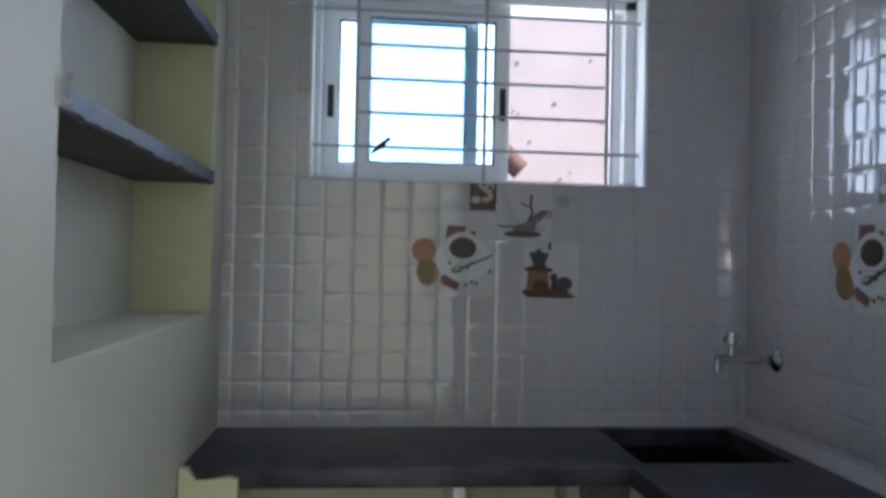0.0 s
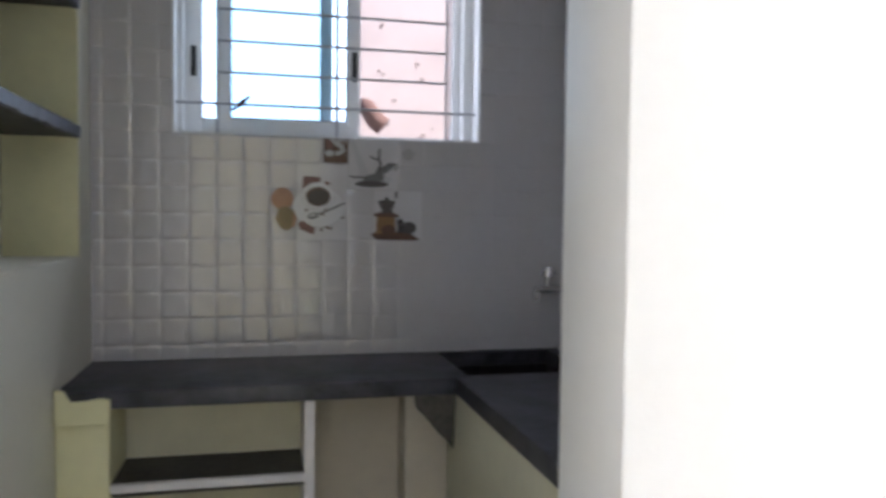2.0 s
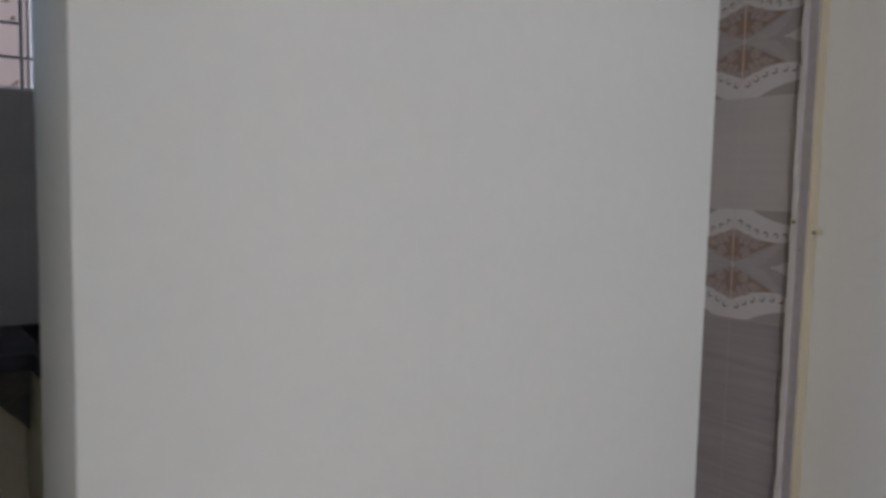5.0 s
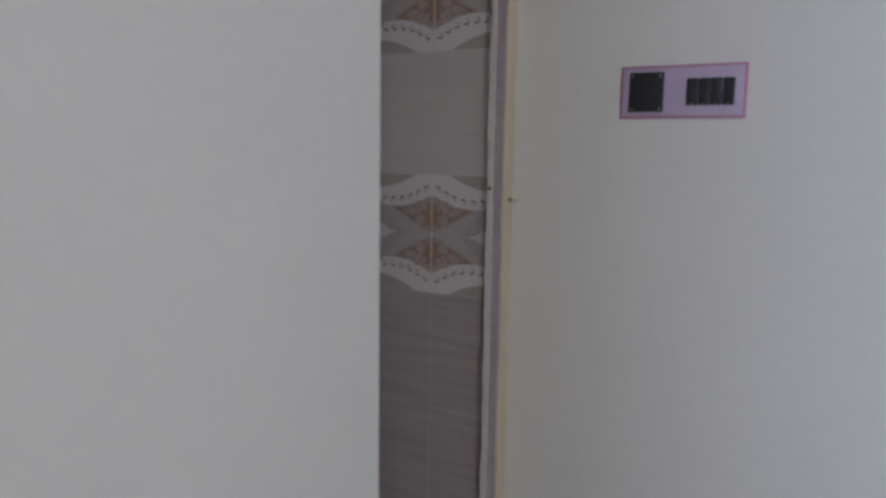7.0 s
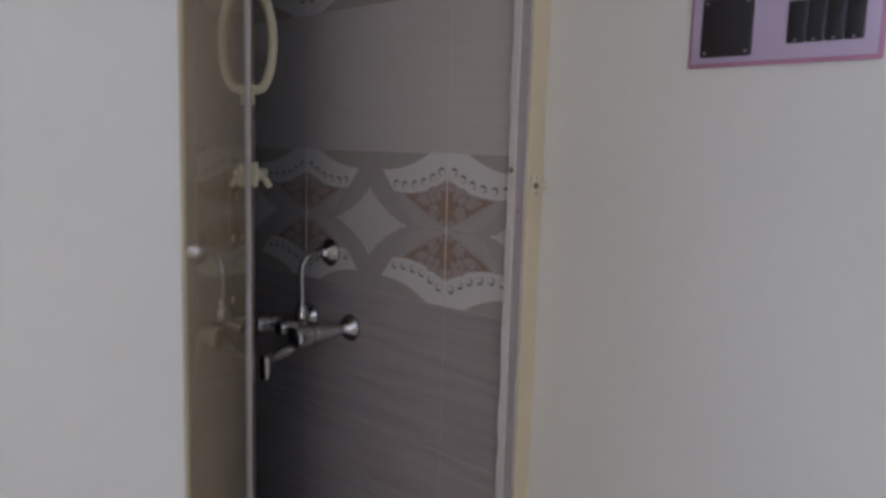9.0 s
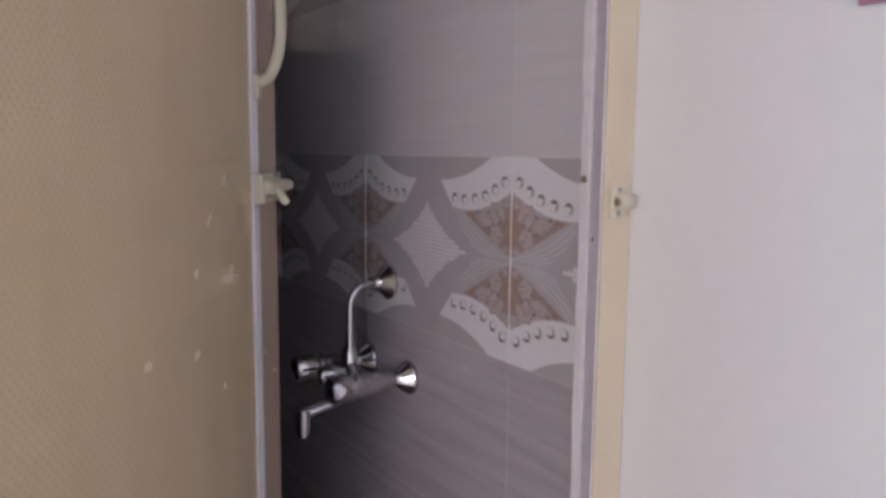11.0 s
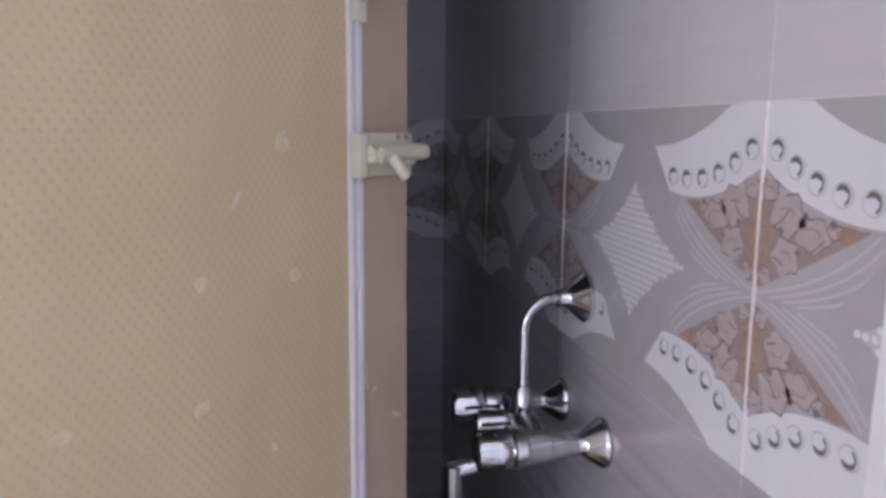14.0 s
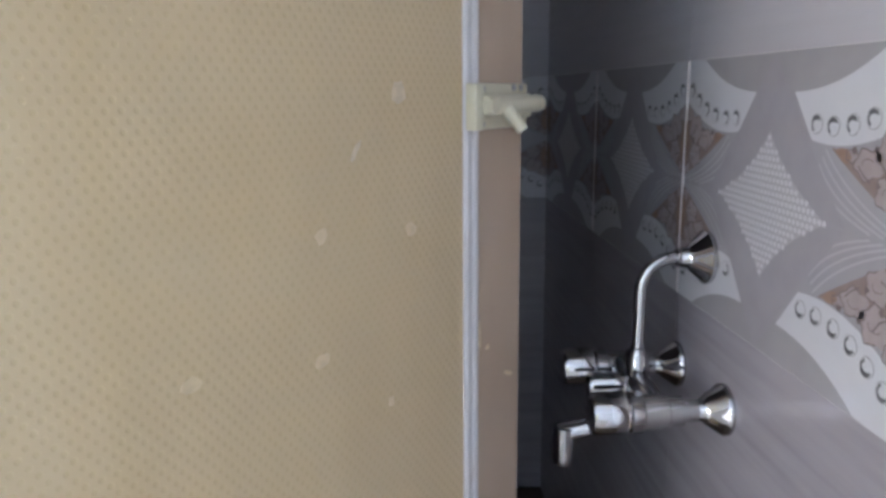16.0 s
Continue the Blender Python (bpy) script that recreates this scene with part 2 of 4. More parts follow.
def thing(name, label, category, at=(0, 0, 0), group="", kind="", turn=0):
    ob = new(name)
    ob.empty_display_size = 0.05
    ob.matrix_basis = pose(at[0] + SHIFT, at[1], at[2], 0, 0, turn)
    return tagged(ob, label, category, group, kind)


def solid(name, bm, material, label, category, kind="", group="", smooth=False):
    ob = new(name, finish(name, bm, material, smooth))
    ob.location.x = SHIFT
    return tagged(ob, label, category, group, kind)


def part(name, bm, material, parent, label="", smooth=True):
    ob = new(name, finish(name, bm, material, smooth))
    ob.parent = parent
    if label:
        ob["label"] = label
    return ob


def piece(name, mesh, parent, at, turn=0):
    ob = new(name, mesh)
    ob.parent = parent
    ob.matrix_basis = pose(*at, 0, 0, turn)
    return ob


def add_box(bm, x0, x1, y0, y1, z0, z1, bevel=0.0, seg=2):
    r = bmesh.ops.create_cube(bm, size=1)
    vs = r["verts"]
    for v in vs:
        v.co = Vector(((x0 + x1) / 2 + v.co.x * (x1 - x0), (y0 + y1) / 2 + v.co.y * (y1 - y0), (z0 + z1) / 2 + v.co.z * (z1 - z0)))
    if bevel:
        es = list({e for v in vs for e in v.link_edges})
        bmesh.ops.bevel(bm, geom=es, offset=bevel, segments=seg, affect="EDGES", profile=0.5)
    return bm


def box(x0, x1, y0, y1, z0, z1, bevel=0.0, seg=2):
    return add_box(bmesh.new(), x0, x1, y0, y1, z0, z1, bevel, seg)


def boxes(*rows):
    bm = bmesh.new()
    for r in rows:
        add_box(bm, *r)
    return bm


def add_tube(bm, pts, r, n=16, caps=True):
    """A round bar along points; r is one radius or one for each point."""
    pts = [Vector(p) for p in pts]
    rs = r if isinstance(r, (list, tuple)) else [r] * len(pts)
    rings, side = [], None
    for i, p in enumerate(pts):
        d = (pts[min(i + 1, len(pts) - 1)] - pts[max(i - 1, 0)]).normalized()
        if side is None:
            side = d.orthogonal().normalized()
        side = (side - d * side.dot(d)).normalized()
        up = d.cross(side)
        rings.append([bm.verts.new(p + (side * math.cos(a) + up * math.sin(a)) * rs[i]) for a in [2 * math.pi * k / n for k in range(n)]])
    for a, b in zip(rings, rings[1:]):
        for k in range(n):
            bm.faces.new((a[k], a[(k + 1) % n], b[(k + 1) % n], b[k]))
    if caps:
        bm.faces.new(rings[0][::-1])
        bm.faces.new(rings[-1])
    return bm


def tube(pts, r, n=16):
    return add_tube(bmesh.new(), pts, r, n)


def arc(c, r, a0, a1, n, u, v):
    c, u, v = Vector(c), Vector(u), Vector(v)
    return [c + u * (r * math.cos(radians(a0 + (a1 - a0) * k / n))) + v * (r * math.sin(radians(a0 + (a1 - a0) * k / n))) for k in range(n + 1)]


def prism(loops, depth, to_world):
    """Flat shapes (lists of u, v) thickened by depth; to_world(u, v, w) gives the place."""
    bm = bmesh.new()
    for lp in loops:
        a = [bm.verts.new(to_world(u, v, 0)) for u, v in lp]
        b = [bm.verts.new(to_world(u, v, depth)) for u, v in lp]
        bm.faces.new(b)
        bm.faces.new(a[::-1])
        for k in range(len(lp)):
            bm.faces.new((a[k], a[(k + 1) % len(lp)], b[(k + 1) % len(lp)], b[k]))
    return bm


def oval(cu, cv, ru, rv, n=20, tilt=0):
    t = radians(tilt)
    return [(cu + ru * math.cos(a) * math.cos(t) - rv * math.sin(a) * math.sin(t), cv + ru * math.cos(a) * math.sin(t) + rv * math.sin(a) * math.cos(t))
            for a in [2 * math.pi * k / n for k in range(n)]]


def strip(pts, w):
    """A bent ribbon of width w along u, v points, as quads."""
    out = []
    for (a, b), (c, d) in zip(pts, pts[1:]):
        l = math.hypot(c - a, d - b) or 1
        nx, ny = -(d - b) / l * w / 2, (c - a) / l * w / 2
        out.append([(a + nx, b + ny), (a - nx, b - ny), (c - nx, d - ny), (c + nx, d + ny)])
    return out


# ---- the plan ----
XL, XR, YB, YF, YI = -0.338, 1.130, 2.000, 0.276, 0.432      # kitchen left, right, back; partition front and inner face
XJ, XE, X1 = 0.473, 1.291, 2.050                             # kitchen opening's jamb; end of the partition; switch and tap wall
BX0, BY1, BZ = 1.250, 2.057, 0.145                           # bathroom left wall, far wall, floor level
HX0, HY0, TOP = -2.30, -3.00, 2.85                           # hall
WX0, WX1, WZ0, WZ1 = -0.114, 0.825, 1.541, 2.100             # kitchen window opening
NY0, NY1, NZ0, NZ1, NX = 0.930, 1.868, 1.178, 2.240, -0.530  # niche in the kitchen's left wall

BATH = 0.18                                                  # the bathroom's plan lies this far to the right
XO = X1 + BATH
VX0, VX1, VZ0, VZ1 = 1.450, 1.830, 1.552, 2.000                 # ventilator in the bathroom end wall

# ---- structure ----
solid("floor", box(HX0 - 0.2, XO + 0.2, HY0 - 0.2, 2.3, -0.2, -0.01), M_GROUT, "concrete slab under pale floor tiles", "floor", "structure")
solid("ceiling", box(HX0 - 0.2, XO + 0.2, HY0 - 0.2, 2.3, TOP, TOP + 0.12), M_CEIL, "flat white painted ceiling", "ceiling", "structure")
wall_left = solid("wall_left", boxes((XL - 0.35, XL, YI, NY0, 0, TOP), (XL - 0.35, XL, NY1, 2.23, 0, TOP), (XL - 0.35, XL, NY0, NY1, 0, NZ0),
                                     (XL - 0.35, XL, NY0, NY1, NZ1, TOP)), M_WALL, "off-white painted kitchen wall with a shelf niche", "wall", "structure")
wall_back = solid("wall_back", boxes((XL, WX0, YB + 0.008, YB + 0.23, 0, TOP), (WX1, VX0 + BATH, YB + 0.07, YB + 0.23, 0, TOP), (VX1 + BATH, XO + 0.2, YB + 0.07, YB + 0.23, 0, TOP), (VX0 + BATH, VX1 + BATH, YB + 0.07, YB + 0.23, 0, VZ0), (VX0 + BATH, VX1 + BATH, YB + 0.07, YB + 0.23, VZ1, TOP), (WX1, XR + 0.06, YB + 0.008, YB + 0.07, 0, TOP),
                                     (WX0, WX1, YB + 0.008, YB + 0.23, 0, WZ0), (WX0, WX1, YB + 0.008, YB + 0.23, WZ1, TOP)),
                  M_WALL, "white tiled kitchen wall below and beside a window", "wall", "structure")
wall_right = solid("wall_right", box(XR + 0.008, BX0 + BATH - 0.008, YI, YB + 0.07, 0, TOP), M_WALL, "kitchen wall in white cushion tiles", "wall", "structure")
solid("wall_partition", box(XJ, XE + BATH, YF, YI, 0, TOP, 0.004, 2), M_HALL, "smooth off-white painted partition wall end", "wall", "structure", smooth=True)
# unseen spur, added to block hall window light from the kitchen back wall
solid("wall_hall_left", boxes((XL - 0.16, XL, -0.95, YI, 0, TOP), (HX0, XL - 0.16, -0.95, -0.80, 0, TOP)), M_HALL, "unseen off-white wall added to keep hall light off the kitchen", "wall", "structure")
solid("wall_opening_head", box(XL, XJ, YF, YI, 2.12, TOP), M_HALL, "off-white wall over the kitchen opening", "wall", "structure")
# unseen wall; its opening is added for the blue side lamp
solid("wall_hall_west", boxes((HX0 - 0.2, HX0, HY0, -2.08, 0, TOP), (HX0 - 0.2, HX0, -1.22, -0.80, 0, TOP), (HX0 - 0.2, HX0, -2.08, -1.22, 0, 0.75), (HX0 - 0.2, HX0, -2.08, -1.22, 2.25, TOP)), M_HALL, "unseen off-white hall wall round an opening added for side light", "wall", "structure")
solid("wall_hall_back", boxes((HX0 - 0.2, -2.1, HY0 - 0.2, HY0, 0, TOP), (-1.35, -0.68, HY0 - 0.2, HY0, 0, TOP), (0.50, XO + 0.2, HY0 - 0.2, HY0, 0, TOP), (-0.68, 0.50, HY0 - 0.2, HY0, 2.25, TOP),
                              (-2.1, -1.35, HY0 - 0.2, HY0, 2.25, TOP), (-2.1, -1.35, HY0 - 0.2, HY0, 0, 0.75)),
      M_HALL, "off-white hall wall round a window and a balcony opening", "wall", "structure")
# unseen wall, added to dim the balcony sky and yellow the tile reflections
solid("wall_balcony", box(-0.95, 2.6, -4.65, -4.5, -0.2, 3.3), M_YELLOW, "unseen pale yellow wall added to cut sky light at the balcony", "wall", "structure")
solid("ground", box(-60, 60, -60, 120, -0.4, -0.2), M_GROUND, "dusty bare ground outside the house", "ground", "structure")
# unseen yellow strip, added so the kitchen tiles mirror a yellow column
solid("wall_pilaster", box(0.50, 0.66, HY0 + 0.001, HY0 + 0.06, 0, TOP), M_YELLOW, "unseen pale yellow strip added for the tile reflections", "wall", "structure")
SHIFT = BATH
solid("wall_door_head", box(XE, X1, YF, YI + 0.07, 2.16, TOP), M_HALL, "off-white wall over the bathroom door", "wall", "structure")
solid("wall_return", box(BX0 - 0.008, 1.317, YI, 0.50, 0, TOP), M_HALL, "short painted wall return at the door frame", "wall", "structure")
wall_switch = solid("wall_switch", box(X1 + 0.0003, X1 + 0.2, HY0, BY1 + 0.17, 0, TOP), M_GROUT, "wall behind the bathroom tiles", "wall", "structure")
solid("wall_switch_paint", box(X1, X1 + 0.008, HY0, 0.500, 0, TOP), M_HALL, "white painted hall wall with a switch plate", "wall", "structure")
wall_toilet = solid("wall_toilet", boxes((BX0, VX0, BY1 + 0.0003, BY1 + 0.012, BZ, TOP), (VX1, X1, BY1 + 0.0003, BY1 + 0.012, BZ, TOP), (VX0, VX1, BY1 + 0.0003, BY1 + 0.012, BZ, VZ0), (VX0, VX1, BY1 + 0.0003, BY1 + 0.012, VZ1, TOP)), M_GROUT, "bathroom end wall behind glazed tiles", "wall", "structure")
# unseen side wall; the darker tile is chosen to deepen the bathroom's shade
solid("wall_bath_left", box(BX0 - 0.008, BX0, 0.50, BY1 + 0.008, 0, TOP), M_BDARK, "unseen bathroom side wall in grey streaked tile, darkened to cut bounce", "wall", "structure")
solid("bathroom_floor", box(BX0, X1, 0.43, BY1, -0.01, BZ), M_BFLOOR, "raised brown tiled bathroom floor", "floor", "structure")
SHIFT = 0.0

# niche lining and slabs
niche = thing("wall_niche", "pale yellow painted recessed wall niche", "niche", kind="structure")
part("lining", box(NX - 0.03, NX, NY0, NY1, NZ0, NZ1), M_WALL, niche, "off-white niche back", smooth=False)
part("lining", boxes((NX, XL - 0.003, NY1 - 0.006, NY1 + 0.01, NZ0, NZ1), (NX, XL - 0.003, NY0 - 0.01, NY0 + 0.006, NZ0, NZ1)),
     M_YELLOW, niche, smooth=False)
part("lining", box(NX, XL - 0.003, NY0 + 0.006, NY1 - 0.006, NZ0 - 0.01, NZ0 + 0.005), M_WALL, niche, "off-white niche bottom", smooth=False)


def tilt(bm):
    for v in bm.verts:
        v.co.z += (NY1 - v.co.y) * 0.003
    return bm


def slab(z, label):
    ob = thing("stone_shelf", label, "shelf", (0, 0, z), group="niche shelves")
    part("slab", tilt(box(NX, XL - 0.012, NY0 + 0.007, NY1 - 0.007, 0, 0.030, 0.002)), M_SLAB_RAW, ob)
    bm = bmesh.new()
    rows = []
    for k in range(71):
        y = NY0 - 0.006 + (NY1 - NY0 + 0.005) * k / 70
        chip = 0.005 * noise.noise(Vector((y * 24, z, 0))) + 0.002 * noise.noise(Vector((y * 60, z, 3)))
        lip = 0.0015 * noise.noise(Vector((y * 40, z, 7)))
        rows.append([bm.verts.new(p) for p in ((XL - 0.012, y, 0.0 + chip), (XL + 0.002 + lip, y, 0.001 + chip), (XL + 0.003 + lip, y, 0.030 + lip), (XL - 0.012, y, 0.033))])
    for r0, r1 in zip(rows, rows[1:]):
        for k in range(4):
            bm.faces.new((r0[k], r0[(k + 1) % 4], r1[(k + 1) % 4], r1[k]))
    bm.faces.new(rows[0])
    bm.faces.new(rows[-1])
    part("edge", tilt(bm), M_SLAB_EDGE, ob, "bluish-grey chipped cut edge")
    bm = box(XL - 0.006, XL + 0.005, NY0 - 0.006, NY0 + 0.020, 0.004, 0.042, 0.0)
    bmesh.ops.subdivide_edges(bm, edges=bm.edges[:], cuts=3, use_grid_fill=True)
    for v in bm.verts:
        v.co += Vector((0.3, 1, 1)) * 0.010 * noise.noise(v.co * 60)
    part("mortar", tilt(bm), M_MORTAR, ob, "broken white mortar at the slab's end")
    return ob


slab(1.505, "dark rough stone shelf slab with chipped bluish edge")
slab(1.850, "dark rough stone shelf slab, higher in the niche")

# ---- kitchen counter ----
counter = thing("kitchen_counter", "L-shaped dark granite worktop with a sink cutout", "counter")
CY, CX, CZ = 1.590, 0.655, 0.870
SX0, SX1, SY0, SY1 = 0.692, 1.056, 1.618, 1.965
part("worktop", box(XL, SX0, CY, YB - 0.006, CZ - 0.045, CZ, 0.004), M_GRANITE, counter)
part("worktop", boxes((CX, XR - 0.006, YI, SY0, CZ - 0.045, CZ), (SX0, XR - 0.006, SY1, YB - 0.006, CZ - 0.045, CZ), (SX1, XR - 0.006, SY0, SY1, CZ - 0.045, CZ),
                      (CX, SX0, SY0, CY, CZ - 0.045, CZ)), M_GRANITE, counter, smooth=False)
bm = bmesh.new()
for a in ((SX0, SX1, SY0, SY1, CZ - 0.21, CZ - 0.20), (SX0 - 0.01, SX0, SY0, SY1, CZ - 0.21, CZ - 0.046), (SX1, SX1 + 0.01, SY0, SY1, CZ - 0.21, CZ - 0.046),
          (SX0, SX1, SY0 - 0.01, SY0, CZ - 0.21, CZ - 0.046), (SX0, SX1, SY1, SY1 + 0.01, CZ - 0.21, CZ - 0.046)):
    add_box(bm, *a)
part("sink_bowl", bm, M_SINK, counter, "dark stone sink bowl", smooth=False)
part("drain", tube([(0.86, 1.76, CZ - 0.20), (0.86, 1.76, CZ - 0.196)], 0.04, 24), M_CHROME, counter)

pier = thing("masonry_pier", "pale yellow plastered pier with a broken top", "pier")
bm = box(XL, -0.216, 1.592, 1.99, 0, CZ - 0.046, 0.006)
part("shaft", bm, M_YELLOW, pier)
bm = box(XL + 0.004, -0.212, 1.572, 1.60, 0.795, 0.853)
bmesh.ops.subdivide_edges(bm, edges=bm.edges[:], cuts=6, use_grid_fill=True)
for v in bm.verts:
    if v.co.z > 0.81:
        v.co.z += 0.014 * noise.noise(v.co * 28) + (0.022 if v.co.x < -0.30 else 0)
part("cap", bm, M_YELLOW, pier, "crumbling mortar cap under the worktop")

cab = thing("counter_support", "pale yellow plastered compartments under the worktop", "support wall")
part("back_panel", box(-0.216, 0.265, 1.815, 1.99, 0, CZ - 0.046), M_CREAM, cab, smooth=False)
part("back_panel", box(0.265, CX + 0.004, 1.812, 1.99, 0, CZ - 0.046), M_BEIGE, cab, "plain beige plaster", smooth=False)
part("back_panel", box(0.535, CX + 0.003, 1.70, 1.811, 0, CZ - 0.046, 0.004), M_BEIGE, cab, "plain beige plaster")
part("side_wall", box(CX + 0.0045, CX + 0.09, YI + 0.001, 1.811, 0, CZ - 0.046, 0.004), M_CREAM, cab)
part("post", box(0.252, 0.278, 1.592, 1.813, 0, CZ - 0.046, 0.003), M_TRIM, cab, "white painted upright")
part("shelf", box(-0.216, 0.252, 1.612, 1.813, 0.600, 0.634), M_SLAB_RAW, cab, "dark stone shelf", smooth=False)
part("shelf_lip", box(-0.216, 0.252, 1.594, 1.612, 0.614, 0.636, 0.003), M_TRIM, cab, "white painted front lip")
fil = thing("cement_fillet", "white cement fillet between worktop and tiles", "fillet")
for y0, y1 in ((YI + 0.01, 1.20), (1.2015, YB - 0.006)):
    part("fillet", prism([[(1.094, 0.871), (XR - 0.001, 0.871), (XR - 0.001, 0.898), (1.116, 0.886), (1.10, 0.876)]], y1 - y0, lambda u, v, w, y0=y0: (u, y0 + w, v)), M_KTILE, fil, smooth=False)
corbel = thing("stone_corbel", "dark triangular stone bracket under the worktop", "bracket")
part("bracket", prism([[(0.545, 0.824), (0.657, 0.824), (0.650, 0.672), (0.628, 0.700), (0.604, 0.724), (0.572, 0.764), (0.549, 0.786)]], 0.03, lambda u, v, w: (u, 1.606 + w, v)), M_SLAB_RAW, corbel, smooth=False)

# ---- kitchen window ----
win = thing("window_1", "white aluminium sliding window, half open, with clear glass", "window", kind="structure")
FY = 2.135


def sash(x0, x1, y, z0, z1, stile, lock_x, far=0.042):
    fr = part("sash_frame", boxes((x0, x0 + stile, y - 0.012, y + 0.012, z0, z1, 0.002), (x1 - far, x1, y - 0.012, y + 0.012, z0, z1, 0.002),
                                  (x0 + stile, x1 - far, y - 0.012, y + 0.012, z0, z0 + 0.045, 0.002), (x0 + stile, x1 - far, y - 0.012, y + 0.012, z1 - 0.045, z1, 0.002)), M_ALU, win)
    a, b, c, d, g = x0 + stile, x1 - far, z0 + 0.045, z1 - 0.045, 0.004
    part("gasket", boxes((a, a + g, y - 0.006, y + 0.006, c, d), (b - g, b, y - 0.006, y + 0.006, c, d), (a, b, y - 0.006, y + 0.006, c, c + g), (a, b, y - 0.006, y + 0.006, d - g, d)), M_GASKET, fr, smooth=False)
    pane = part("pane", box(a, b, y - 0.002, y + 0.002, c, d), M_GLASS, fr, "blue-green tinted glass", smooth=False)
    pane.visible_shadow = False
    lk = part("lock", box(lock_x - 0.009, lock_x + 0.009, y - 0.019, y - 0.0125, 1.735, 1.83, 0.003), M_GASKET, fr, "black sliding latch")
    return fr


part("window_frame", boxes((WX0, WX1, FY - 0.05, FY + 0.05, WZ0, WZ0 + 0.018), (WX0, WX1, FY - 0.05, FY + 0.05, WZ1 - 0.03, WZ1),
                           (WX0, WX0 + 0.02, FY - 0.05, FY + 0.05, WZ0, WZ1), (WX1 - 0.035, WX1, FY - 0.05, FY + 0.05, WZ0, WZ1),
                           (WX1 - 0.06, WX1 - 0.035, FY - 0.01, FY + 0.01, WZ0, WZ1)), M_ALU, win, smooth=False)
sash(-0.100, 0.365, FY + 0.028, WZ0 + 0.018, WZ1 - 0.03, 0.055, -0.068, 0.036)
sash(0.003, 0.452, FY - 0.014, WZ0 + 0.018, WZ1 - 0.03, 0.042, 0.432)
part("window_sill", box(WX0 + 0.001, WX1 - 0.001, YB + 0.002, FY - 0.05, WZ0 - 0.012, WZ0 + 0.004, 0.002), M_MARBLE, win, "white stone sill")
part("reveal", boxes((WX1 - 0.004, WX1, YB + 0.004, FY - 0.05, WZ0, WZ1), (WX0, WX0 + 0.004, YB + 0.004, FY - 0.05, WZ0, WZ1), (WX0, WX1, YB + 0.004, FY - 0.05, WZ1 - 0.004, WZ1)),
     M_CEIL, win, smooth=False)

grill = thing("window_grill", "painted iron rod security grill in the window", "grill")
GY = 2.045
for i in range(5):
    z = 1.638 + 0.0955 * i
    a, b = (WX0 + 0.004, WX1 - 0.004) if i in (0, 4) else (0.012, 0.722)
    part("bar", tube([(a, GY, z), (b, GY, z)], 0.0046, 10), M_GRILL, grill)
for x in (0.010, 0.370, 0.722):
    part("upright", box(x - 0.005, x + 0.005, GY - 0.010, GY - 0.004, WZ0 + 0.002, WZ1 - 0.004, 0.001), M_GRILL, grill)
part("upright", box(0.738, 0.745, GY + 0.006, GY + 0.012, WZ0 + 0.002, WZ1 - 0.004, 0.001), M_GRILL, grill)
rag = thing("tied_rag", "scrap of dark red cloth tied on a grill bar", "rag")
bm = tube([(0.052, GY - 0.012, 1.617), (0.062, GY - 0.013, 1.624), (0.073, GY - 0.014, 1.634), (0.083, GY - 0.013, 1.640), (0.092, GY - 0.014, 1.651), (0.104, GY - 0.012, 1.661)],
          [0.002, 0.005, 0.007, 0.0095, 0.0055, 0.006], 8)
for v in bm.verts:
    v.co += Vector((1, 0.5, 1)) * 0.0022 * noise.noise(v.co * 260)
part("cloth", bm, M_RAG, rag)

# ---- outside the kitchen window ----
house = thing("neighbour_house", "pink plastered neighbouring house wall with damp spots", "house", (0, 0, -0.2))
part("wall", box(0.50, 9.0, 3.30, 9.6, 0, 3.6), M_NEIGH, house, smooth=False)
part("parapet", box(0.46, 9.05, 3.22, 3.30, 3.45, 3.7, 0.02), M_NEIGH, house)
bm = bmesh.new()
for i in range(24):
    x, z, r = random.uniform(0.66, 1.35), random.uniform(1.85, 2.7), random.uniform(0.003, 0.010)
    lp = [bm.verts.new((x + r * random.uniform(0.6, 1.3) * math.cos(a), 3.296, z + r * random.uniform(0.6, 1.4) * math.sin(a))) for a in [k * math.pi / 4 for k in range(8)]]
    bm.faces.new(lp)
    lp2 = [bm.verts.new(v.co + Vector((0, 0.003, 0))) for v in lp]
    for k in range(8):
        bm.faces.new((lp[k], lp[(k + 1) % 8], lp2[(k + 1) % 8], lp2[k]))
part("damp_spots", bm, M_SPOT, house, "small dark damp spots", smooth=False)["kind"] = "stuff"
bm = tube([(0.585, 3.32, 2.03), (0.585, 3.06, 2.00), (0.588, 2.99, 1.985), (0.60, 2.955, 1.955), (0.625, 2.945, 1.92), (0.655, 2.94, 1.895)], [0.034, 0.034, 0.036, 0.040, 0.042, 0.042], 20)
part("drain_spout", bm, M_TERRA, house, "pinkish clay drain spout")

# ---- kitchen tap ----
def lathe_x(bm, x, y, z, prof, n=24):
    """Turned part round an axis that runs towards -x from (x, y, z): rows of (distance, radius)."""
    return add_tube(bm, [(x - d, y, z) for d, r in prof], [r for d, r in prof], n)


ktap = thing("kitchen_tap", "chrome long-body bib tap on white tiles", "tap")
TX, TY, TZ = XR, 1.835, 1.082
part("flange", lathe_x(bmesh.new(), TX, TY, TZ, [(0, 0.034), (0.006, 0.034), (0.016, 0.024), (0.024, 0.014)]), M_CHROME, ktap)
